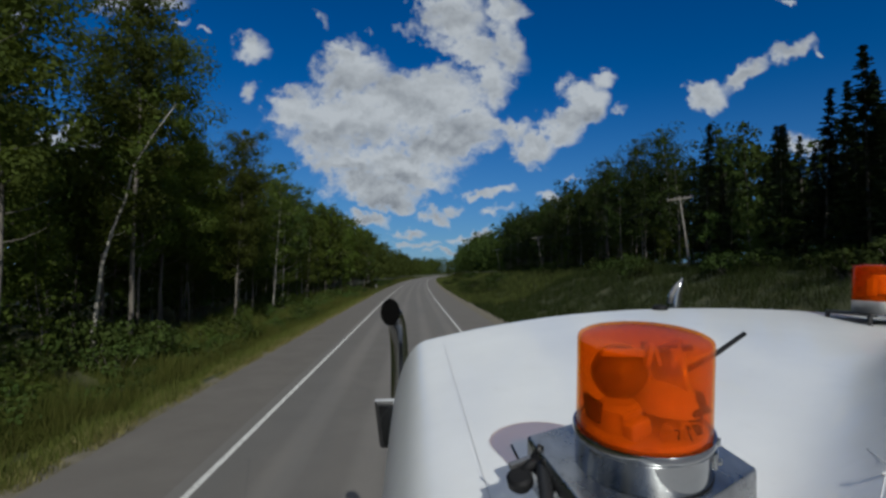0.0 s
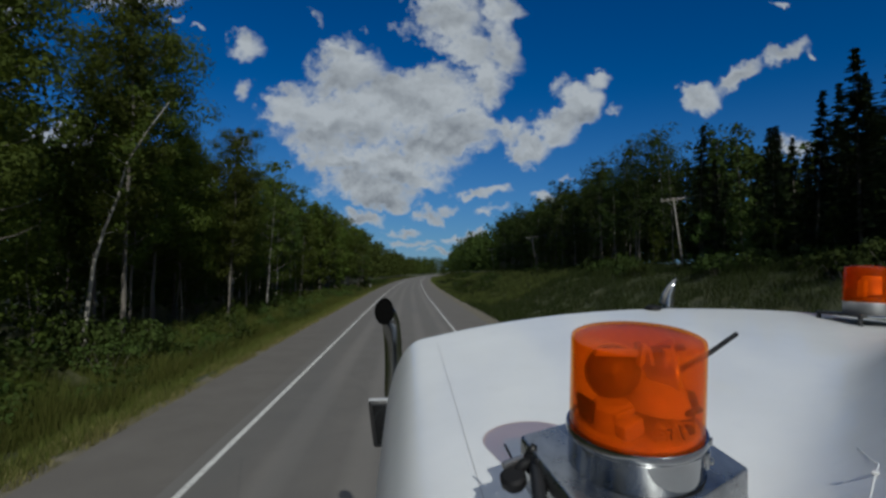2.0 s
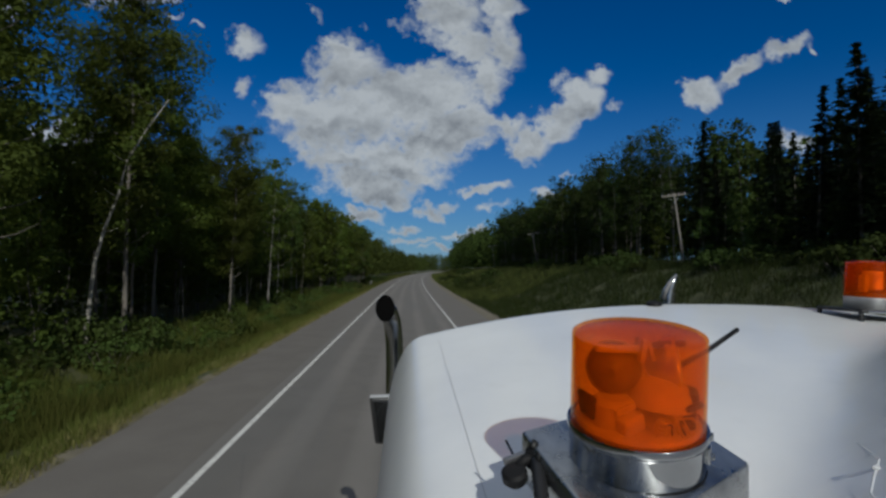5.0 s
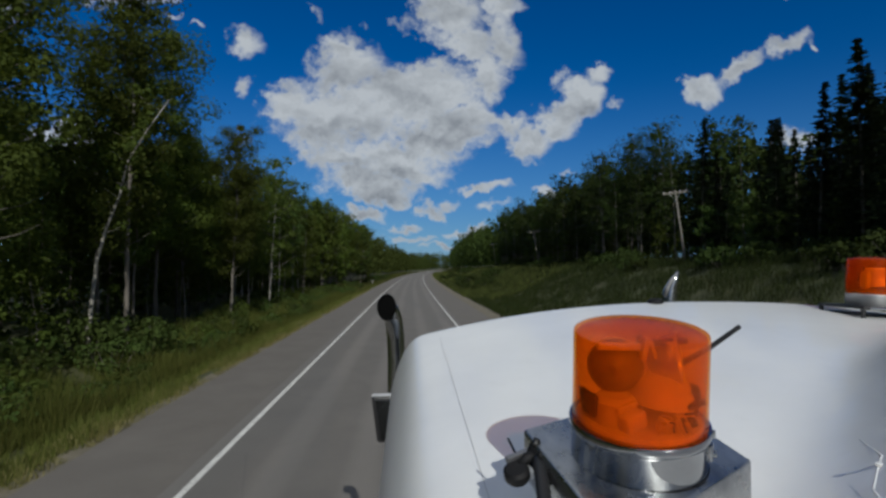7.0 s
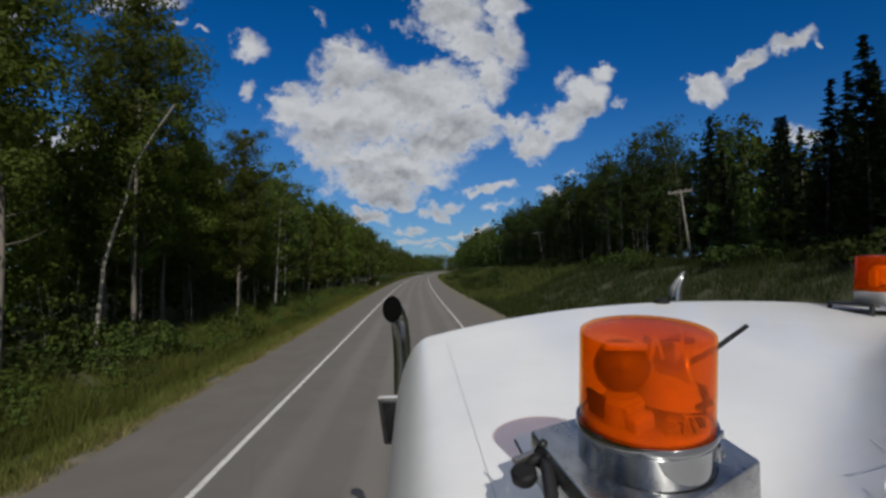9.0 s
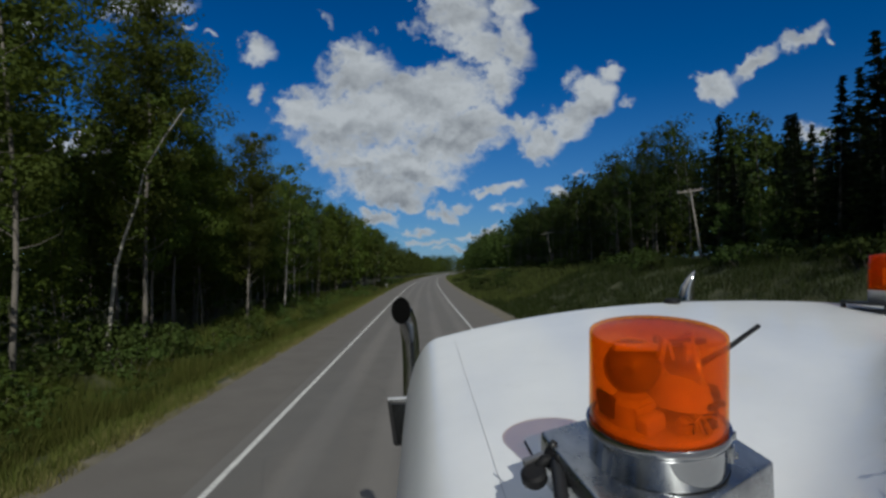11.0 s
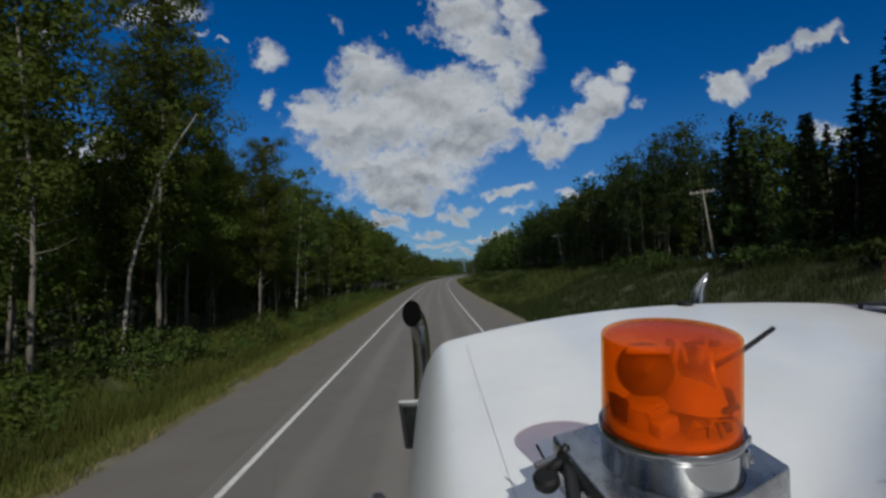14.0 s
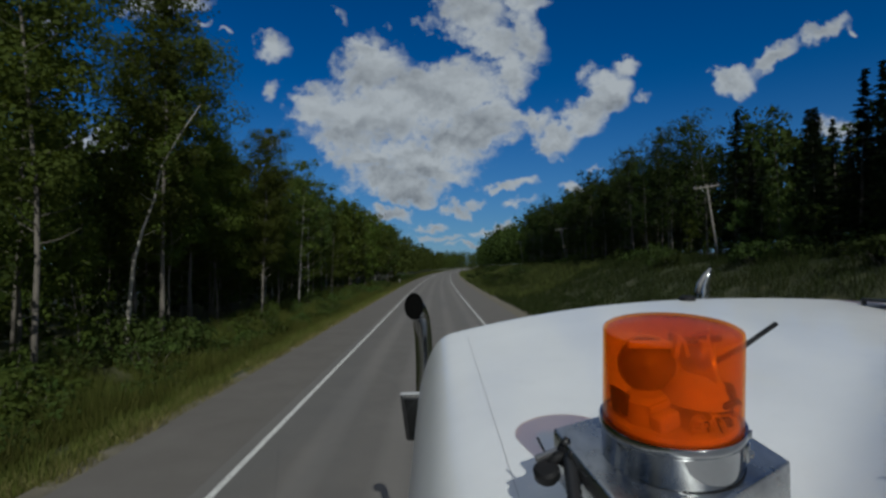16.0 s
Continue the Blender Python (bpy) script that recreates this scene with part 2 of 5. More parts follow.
def asphalt():
    k = Mat("asphalt", 0.85)
    c = k.ramp(k.noise(0.5, 5.0), (0.3, (0.128, 0.116, 0.102)), (0.7, (0.158, 0.143, 0.126)))
    # pale worn wheel tracks along the lanes
    sep = k.node("ShaderNodeSeparateXYZ", Vector=k.node("ShaderNodeUVMap").outputs[0])
    wave = k.node("ShaderNodeTexWave", Vector=k.node("ShaderNodeCombineXYZ", X=sep.outputs[0]).outputs[0], Scale=0.19, Distortion=0.4)
    c = k.mix(k.ramp(wave.outputs["Fac"], (0.45, (0, 0, 0)), (0.95, (0.5, 0.5, 0.5))), c, (0.225, 0.205, 0.182))
    c = k.mix(k.ramp(k.noise(120, 2.0), (0.35, (0.4, 0.4, 0.4)), (0.7, (0, 0, 0))), c, (0.07, 0.068, 0.066))
    patch = k.noise(0.22, 4.0, stretch=(1.0, 0.12, 1.0))
    c = k.mix(k.ramp(patch, (0.52, (0, 0, 0)), (0.6, (0.35, 0.35, 0.35))), c, (0.105, 0.102, 0.098))
    crack = k.node("ShaderNodeTexVoronoi", Vector=k.xyz, Scale=0.22)
    crack.feature = "DISTANCE_TO_EDGE"
    c = k.mix(k.ramp(crack.outputs["Distance"], (0.0, (0.22, 0.22, 0.22)), (0.006, (0, 0, 0))), c, (0.06, 0.06, 0.06))
    return k.colour(c).bump(k.noise(160, 3.0), 0.35, 0.006).m


def shoulder_mat():
    k = Mat("shoulder_asphalt", 0.9)
    c = k.ramp(k.noise(0.7, 5.0), (0.3, (0.112, 0.100, 0.087)), (0.7, (0.134, 0.121, 0.106)))
    c = k.mix(k.ramp(k.noise(2.3, 5.0), (0.60, (0, 0, 0)), (0.78, (0.22, 0.22, 0.22))), c, (0.20, 0.175, 0.14))
    return k.colour(c).bump(k.noise(110, 3.0), 0.5, 0.008).m


def ground_mat():
    k = Mat("earth_and_grass", 0.95)
    c = k.ramp(k.noise(0.9, 6.0), (0.3, (0.030, 0.034, 0.012)), (0.55, (0.055, 0.058, 0.018)), (0.75, (0.12, 0.098, 0.045)))
    c = k.mix(k.ramp(k.noise(0.12, 4.0), (0.4, (0, 0, 0)), (0.65, (0.6, 0.6, 0.6))), c, (0.045, 0.055, 0.016))
    return k.colour(c).bump(k.noise(9, 6.0), 0.8, 0.08).m


def gravel_mat():
    k = Mat("gravel_edge", 0.95)
    c = k.ramp(k.noise(1.4, 6.0), (0.3, (0.11, 0.098, 0.066)), (0.7, (0.21, 0.18, 0.125)))
    c = k.mix(k.ramp(k.noise(45, 3.0), (0.4, (0.5, 0.5, 0.5)), (0.6, (0, 0, 0))), c, (0.09, 0.08, 0.06))
    return k.colour(c).bump(k.noise(60, 4.0), 0.8, 0.02).m


def line_paint(name, c0, c1):
    k = Mat(name, 0.7)
    c = k.ramp(k.noise(14, 5.0), (0.34, c1), (0.5, c0))
    return k.colour(c).bump(k.noise(120, 2.0), 0.2, 0.003).m


def white_paint():
    k = Mat("white_paint", 0.3)
    c = k.ramp(k.noise(2.2, 5.0), (0.3, (0.71, 0.71, 0.70)), (0.7, (0.80, 0.80, 0.785)))
    c = k.mix(k.ramp(k.noise(11, 6.0, 0.7), (0.58, (0, 0, 0)), (0.75, (0.2, 0.2, 0.2))), c, (0.55, 0.54, 0.52))
    k.colour(c).rough(k.noise(6, 5.0), 0.28, 0.5)
    k.b.inputs["Coat Weight"].default_value, k.b.inputs["Coat Roughness"].default_value = 0.55, 0.12
    return k.bump(k.noise(3.0, 2.0), 0.05, 0.01).m


def metal(name, c, r0, r1, scale=20, stretch=None):
    k = Mat(name, r0, 1.0)
    n = k.noise(scale, 4.0, stretch=stretch)
    return k.colour(k.ramp(n, (0.3, tuple(v * 0.8 for v in c)), (0.7, c))).rough(n, r0, r1).bump(n, 0.04, 0.002).m


def smudged_metal():
    """Folded aluminium sheet: fine brushing, cloudy smears and dull spots."""
    k = Mat("brushed_aluminium", 0.3, 1.0)
    smear = k.noise(16.0, 6.0, 0.65, stretch=(1.0, 0.45, 1.0))
    c = k.ramp(smear, (0.30, (0.26, 0.265, 0.27)), (0.52, (0.45, 0.455, 0.455)), (0.72, (0.62, 0.62, 0.61)))
    c = k.mix(k.ramp(k.noise(70.0, 3.0), (0.58, (0, 0, 0)), (0.70, (0.5, 0.5, 0.5))), c, (0.22, 0.21, 0.20))
    k.colour(c).rough(smear, 0.12, 0.46)
    return k.bump(k.noise(60.0, 3.0, stretch=(1, 10, 1)), 0.06, 0.002).m


def plain(name, c, rough=0.5, spot=None):
    k = Mat(name, rough)
    n = k.noise(30, 4.0)
    return k.colour(k.ramp(n, (0.3, tuple(v * 0.8 for v in c)), (0.7, spot or c))).rough(n, rough * 0.85, min(1, rough * 1.2)).m


def amber(name="amber_plastic", clearness=0.85):
    """Tinted moulded plastic: most of what passes goes straight through, a refraction share blocks sun to deepen the
    cast shadow; pale at grazing angles.
    """
    k = Mat(name, 0.5)
    c = k.ramp(k.noise(5, 3.0), (0.3, (1.0, 0.17, 0.001)), (0.7, (1.0, 0.215, 0.002)))
    k.colour(c)
    k.b.inputs["Specular IOR Level"].default_value = 0.0
    tint = (0.995, 0.60, 0.09, 1)
    clear = k.node("ShaderNodeBsdfTransparent", Color=tint)
    bent = k.node("ShaderNodeBsdfRefraction", Color=tint, Roughness=0.0, IOR=1.0)
    soft = k.node("ShaderNodeBsdfTranslucent", Color=c)
    through_it, m1, m2 = k.node("ShaderNodeMixShader", Fac=0.25), k.node("ShaderNodeMixShader", Fac=0.5), k.node("ShaderNodeMixShader", Fac=clearness)
    k.link(clear.outputs[0], through_it.inputs[1]), k.link(bent.outputs[0], through_it.inputs[2])
    k.link(k.b.outputs[0], m1.inputs[1]), k.link(soft.outputs[0], m1.inputs[2])
    k.link(m1.outputs[0], m2.inputs[1]), k.link(through_it.outputs[0], m2.inputs[2])
    shine = k.node("ShaderNodeBsdfGlossy", Roughness=0.2)
    edge = k.node("ShaderNodeLayerWeight", Blend=0.5).outputs["Facing"]
    power = k.node("ShaderNodeMath")
    power.operation = "POWER"
    k.link(edge, power.inputs[0])
    power.inputs[1].default_value = 3.4
    m3 = k.node("ShaderNodeMixShader")
    k.link(k.node("ShaderNodeMapRange", Value=power.outputs[0], To_Min=0.012, To_Max=0.42).outputs[0], m3.inputs[0])
    k.link(m2.outputs[0], m3.inputs[1]), k.link(shine.outputs[0], m3.inputs[2])
    k.link(m3.outputs[0], k.out.inputs[0])
    return k.m


ASPHALT, SHOULDER, GROUND, GRAVEL = asphalt(), shoulder_mat(), ground_mat(), gravel_mat()
LINE_WHITE = line_paint("white_line_paint", (0.62, 0.61, 0.57), (0.30, 0.29, 0.27))
LINE_YELLOW = line_paint("yellow_line_paint", (0.50, 0.31, 0.08), (0.26, 0.19, 0.09))
WHITE, AMBER = white_paint(), amber()
CHROME = metal("chrome", (0.43, 0.44, 0.45), 0.04, 0.11)
SILVER = metal("silvered_reflector", (0.78, 0.78, 0.78), 0.25, 0.4)
BRUSHED = smudged_metal()
STEEL = metal("dull_steel", (0.36, 0.36, 0.37), 0.35, 0.55)
PIPE = metal("polished_pipe", (0.42, 0.43, 0.43), 0.14, 0.30, 14, (1, 1, 0.2))
WORN_STEEL = metal("worn_drum_metal", (0.62, 0.62, 0.62), 0.42, 0.6)
RUBBER, MOUTH_BLACK = plain("black_rubber", (0.009, 0.009, 0.010), 0.6), plain("mouth_black", (0.004, 0.004, 0.004), 0.95)
DARK_PLASTIC = plain("dark_plastic", (0.014, 0.014, 0.015), 0.45)
SEAM = plain("seam_sealer", (0.50, 0.50, 0.50), 0.7)
PALE_PLASTIC = plain("pale_plastic", (0.66, 0.65, 0.62), 0.7, (0.78, 0.77, 0.74))
GREY_PLASTIC = plain("grey_plastic", (0.16, 0.16, 0.16), 0.4, (0.22, 0.22, 0.22))
MIRROR = metal("mirror_glass", (0.07, 0.075, 0.08), 0.02, 0.05)
GLASS = plain("dark_glass", (0.02, 0.022, 0.025), 0.06)
RUBBER.node_tree.nodes["Principled BSDF"].inputs["Specular IOR Level"].default_value = 0.2
MOUTH_BLACK.node_tree.nodes["Principled BSDF"].inputs["Specular IOR Level"].default_value = 0.0
WOOD_POLE = bark("weathered_pole", (0.12, 0.108, 0.09), (0.23, 0.21, 0.18), (0.07, 0.06, 0.05))

# ---- building helpers ----


def mesh(name, verts, faces, mat, smooth=False):
    me = bpy.data.meshes.new(name)
    me.from_pydata([tuple(v) for v in verts], [], [tuple(f) for f in faces])
    me.materials.append(mat)
    if smooth:
        me.polygons.foreach_set("use_smooth", [True] * len(me.polygons))
    me.update()
    return me


def quads(name, verts, mat, smooth=False):
    """A mesh of separate quads, four corners each, from an array."""
    verts = np.asarray(verts, dtype=np.float32).reshape(-1, 3)
    n = len(verts) // 4
    me = bpy.data.meshes.new(name)
    me.vertices.add(4 * n), me.loops.add(4 * n), me.polygons.add(n)
    me.vertices.foreach_set("co", verts.ravel())
    me.loops.foreach_set("vertex_index", np.arange(4 * n, dtype=np.int32))
    me.polygons.foreach_set("loop_start", np.arange(0, 4 * n, 4, dtype=np.int32))
    me.polygons.foreach_set("loop_total", np.full(n, 4, dtype=np.int32))
    me.materials.append(mat)
    me.update(calc_edges=True)
    me.validate()
    return me


def part(name, data, parent, label="", at=None):
    """One mesh object under a thing or a part. data: a mesh, or a bmesh with its material as a pair."""
    if isinstance(data, tuple):
        bm, mat = data
        data = bpy.data.meshes.new(name)
        bm.to_mesh(data)
        bm.free()
        data.materials.append(mat)
    ob = new(name, data)
    ob.parent = parent
    if at is not None:
        ob.matrix_basis = at
    return tagged(ob, label)


def thing(name, label, category, group="", kind="", at=None):
    ob = new(name)
    ob.empty_display_size = 0.2
    if at is not None:
        ob.matrix_basis = at
    return tagged(ob, label, category, group, kind)


def shade(bm, angle=40):
    for f in bm.faces:
        f.smooth = True
    for e in bm.edges:
        if len(e.link_faces) == 2 and e.calc_face_angle(0) > radians(angle):
            e.smooth = False
    return bm


def box(size, at=None, bevel=0.0, seg=2):
    bm = bmesh.new()
    bmesh.ops.create_cube(bm, size=1.0, matrix=Matrix.Diagonal((*size, 1)))
    if bevel:
        bmesh.ops.bevel(bm, geom=bm.edges[:], offset=bevel, segments=seg, profile=0.6, affect="EDGES")
    if at is not None:
        bm.transform(at)
    return shade(bm)


def lathe(profile, n=48, at=None):
    """A turned shape from (radius, height) pairs."""
    bm = bmesh.new()
    rings = []
    for r, z in profile:
        if r < 1e-6:
            rings.append([bm.verts.new((0, 0, z))])
        else:
            rings.append([bm.verts.new((r * math.cos(2 * math.pi * i / n), r * math.sin(2 * math.pi * i / n), z)) for i in range(n)])
    for a, b in zip(rings, rings[1:]):
        if len(a) == 1 and len(b) == 1:
            continue
        for i in range(n):
            j = (i + 1) % n
            if len(a) == 1:
                bm.faces.new((a[0], b[i], b[j]))
            elif len(b) == 1:
                bm.faces.new((a[i], a[j], b[0]))
            else:
                bm.faces.new((a[i], a[j], b[j], b[i]))
    bmesh.ops.recalc_face_normals(bm, faces=bm.faces[:])
    if at is not None:
        bm.transform(at)
    return shade(bm)


def tube(points, radii, sides=8, caps=True):
    """A tapered pipe along points, as a bmesh."""
    bm = bmesh.new()
    pts = [Vector(p) for p in points]
    rings, up = [], None
    for i, p in enumerate(pts):
        d = (pts[min(i + 1, len(pts) - 1)] - pts[max(i - 1, 0)]).normalized()
        if up is None:
            up = d.orthogonal().normalized()
        up = (up - d * up.dot(d)).normalized()
        side = d.cross(up)
        r = radii[i] if hasattr(radii, "__len__") else radii
        rings.append([bm.verts.new(p + r * (math.cos(2 * math.pi * k / sides) * up + math.sin(2 * math.pi * k / sides) * side)) for k in range(sides)])
    for a, b in zip(rings, rings[1:]):
        for k in range(sides):
            bm.faces.new((a[k], a[(k + 1) % sides], b[(k + 1) % sides], b[k]))
    if caps:
        bm.faces.new(rings[0][::-1]), bm.faces.new(rings[-1])
    return shade(bm, 50)


def joined(*bms):
    out = bmesh.new()
    for b in bms:
        me = bpy.data.meshes.new("join")
        b.to_mesh(me)
        b.free()
        out.from_mesh(me)
        bpy.data.meshes.remove(me)
    return out


# ---- the lie of the land ----
LEFT_LINE, RIGHT_LINE, CENTRE = -3.82, 3.24, -0.55
EDGE_L, EDGE_R = -6.65, 6.3


def bend(y):
    """How far the road has swung to the right at y."""
    s = max(0.0, min(y, 420.0) - 60.0)
    return 1.1e-4 * s * s + (max(0.0, y - 420.0) * 0.079)


def land(q, y):
    """The ground's height at q metres from the truck's line, y along the road."""
    def step(a, b, t):
        t = min(1.0, max(0.0, (t - a) / (b - a)))
        return t * t * (3 - 2 * t)
    z = -0.03
    if q < -6.0:
        z += -0.75 * step(-6.5, -9.8, q) + 0.85 * step(-10.5, -14.0, q) + 3.0 * step(-40, -120, q)
    elif q > 6.0:
        z += -0.55 * step(6.6, 9.2, q) + 5.0 * step(10.0, 25.5, q) + 4.0 * step(30, 90, q)
    if abs(q) > 6.7:
        z += 0.22 * noise.noise((q * 0.23, y * 0.23, 3.1)) * min(1.0, (abs(q) - 6.7) / 3)
    return z


def strip(name, a, b, mat, z, y0, y1, step=4.0, kind="structure", label="", thick=0.0):
    """A band that follows the road between two offsets."""
    n = int((y1 - y0) / step) + 1
    ys = [y0 + (y1 - y0) * i / (n - 1) for i in range(n)]
    cols = [a, b] if thick == 0 else [a - thick, a, b, b + thick]
    vs = [(c + bend(y), y, z if thick == 0 or 0 < k < 3 else z - 0.06) for y in ys for k, c in enumerate(cols)]
    w = len(cols)
    fs = [(i * w + k, i * w + k + 1, (i + 1) * w + k + 1, (i + 1) * w + k) for i in range(n - 1) for k in range(w - 1)]
    me = mesh(name, vs, fs, mat, True)
    uv = me.uv_layers.new(name="UVMap")
    for lp in me.loops:
        co = me.vertices[lp.vertex_index].co
        uv.data[lp.index].uv = (co.x - bend(co.y), co.y)
    return tagged(new(name, me), label or "", "road", kind=kind)


def build_ground():
    qs = [-4000, -1500, -600, -250, -120, -80, -55] + [-40 + 2 * i for i in range(12)] + [-16 + 0.75 * i for i in range(13)]
    qs += [-6.0, 0.0, 6.0] + [6.6 + 0.8 * i for i in range(25)] + [28, 32, 38, 46, 60, 90, 150, 400, 1500, 4000]
    ys = [-4000, -1500, -600] + [-300 + 10 * i for i in range(28)] + [-20 + 1.5 * i for i in range(94)] + [122 + 8 * i for i in range(40)] + [460, 560, 800, 1500, 4500]
    vs = [(q + bend(min(max(y, 0), 900)), y, land(q, y)) for y in ys for q in qs]
    w = len(qs)
    fs = [(i * w + k, i * w + k + 1, (i + 1) * w + k + 1, (i + 1) * w + k) for i in range(len(ys) - 1) for k in range(w - 1)]
    tagged(new("ground", mesh("ground", vs, fs, GROUND, True)), "rough roadside ground with grass and earth", "ground", kind="structure")


build_ground()
strip("road", LEFT_LINE - 0.35, RIGHT_LINE + 0.35, ASPHALT, 0.02, -300, 700, label="grey worn asphalt two-lane road")
strip("shoulder", EDGE_L, LEFT_LINE - 0.35, SHOULDER, 0.012, -300, 700, label="paved grey shoulder beside the far lane")
strip("shoulder", RIGHT_LINE + 0.35, EDGE_R, SHOULDER, 0.012, -300, 700, label="paved grey shoulder beside the truck's lane")
strip("gravel_edge", EDGE_L - 0.32, EDGE_L + 0.02, GRAVEL, 0.004, -300, 700, label="crumbling tan gravel along the pavement edge", thick=0.25)
strip("gravel_edge", EDGE_R - 0.02, EDGE_R + 1.3, GRAVEL, 0.004, -300, 700, label="dry tan gravel along the pavement edge", thick=0.25)
strip("edge_line", LEFT_LINE - 0.065, LEFT_LINE + 0.065, LINE_WHITE, 0.025, -300, 700, label="worn white painted edge line")
strip("edge_line", RIGHT_LINE - 0.065, RIGHT_LINE + 0.065, LINE_WHITE, 0.025, -300, 700, label="worn white painted edge line")
strip("centre_line", CENTRE - 0.06, CENTRE + 0.06, LINE_YELLOW, 0.025, -300, -20, label="faded yellow painted centre line")

# ---- the truck ----
DECK = [(0.155, 0.706), (0.193, 0.478), (0.409, 0.609), (0.378, 0.810)]  # plan of the beacon bracket
HALF, XC, FRONT, REAR = 1.285, 1.212, 2.112, -1.6


def roof_front(x):
    return FRONT - 0.126 * min(1.0, abs(x - XC) / HALF) ** 2


def roof_z(x, y):
    """The cab roof, in world height."""
    u = min(1.0, abs(x - XC) / HALF)
    z = -0.2365 + 0.0798 * (y - 0.62) - 0.1404 * u ** 2.27
    t = min(1.0, max(0.0, (y - roof_front(x) + 0.1) / 0.1))
    e = min(1.0, max(0.0, (u - 0.90) / 0.10))
    z -= 0.23 * (1 - math.sqrt(1 - t ** 2.6)) + 0.346 * (1 - math.sqrt(1 - e ** 2.4))
    # rise added at the right rear: its slope turns from the sun and darkens
    s = max(0.0, (x - 0.45) * 0.704 - (y - 0.63) * 0.711 - 0.02)
    s = 0.16 * math.tanh(s / 0.16)
    return EYE + z + 1.5 * s * s / (s + 0.08) * min(1.0, max(0.0, (1.55 - y) / 0.6))


def build_cab():
    nx, ny = 72, 56
    vs, fs = [], []
    us = [math.sin(math.pi / 2 * (2 * i / nx - 1)) for i in range(nx + 1)]
    for j in range(ny + 1):
        for u in us:
            x = XC + HALF * u
            y = REAR + (roof_front(x) - REAR) * math.sin(math.pi / 2 * j / ny)
            vs.append((x, y, roof_z(x, y)))
    w = nx + 1
    fs = [(j * w + i, j * w + i + 1, (j + 1) * w + i + 1, (j + 1) * w + i) for j in range(ny) for i in range(nx)]
    # skirt: the cab's walls carry on down from the rim of the roof
    rim = [i for i in range(w)] + [j * w + nx for j in range(1, ny + 1)] + [ny * w + i for i in range(nx - 1, -1, -1)] + [j * w for j in range(ny - 1, 0, -1)]
    for z in (2.9, 1.25):
        start = len(vs)
        for i in rim:
            x, y, _ = vs[i]
            if z < 2 and y > FRONT - 0.14:
                y += 0.25
            vs.append((x, y, z))
        new_rim = list(range(start, start + len(rim)))
        n = len(rim)
        fs += [(rim[i], new_rim[i], new_rim[(i + 1) % n], rim[(i + 1) % n]) for i in range(n)]
        rim = new_rim
    bm = bmesh.new()
    bm.from_mesh(mesh("cab_rough", vs, fs, WHITE))
    shade(bm, 32)
    me = bpy.data.meshes.new("cab")
    bm.to_mesh(me)
    bm.free()
    me.materials.append(WHITE)
    return me


def seam_strip(path, half, lift=0.0015):
    vs, fs = [], []
    for x, y in path:
        for s in (-half, half):
            vs.append((x + s, y, roof_z(x + s, y) + lift))
    fs = [(2 * i, 2 * i + 1, 2 * i + 3, 2 * i + 2) for i in range(len(path) - 1)]
    return mesh("seam", vs, fs, SEAM, True)


def dome_profile(r0, r1, h, cap, wall=0.003):
    """A thin-walled amber dome, open below: foot and top radius, height of the shoulder, rise of the cap."""
    out = [(r0, 0.0), (r0, 0.008), (r0 + (r1 - r0) * 0.5, h * 0.5), (r1, h - 0.004), (r1 - 0.0006, h - 0.001), (r1 - 0.0022, h), (r1 * 0.5, h + cap * 0.7), (0.0, h + cap)]
    return out + [(max(r - wall, 0.0), max(z - (wall if z > h * 0.9 else 0.0), 0.0)) for r, z in reversed(out)] + [out[0]]


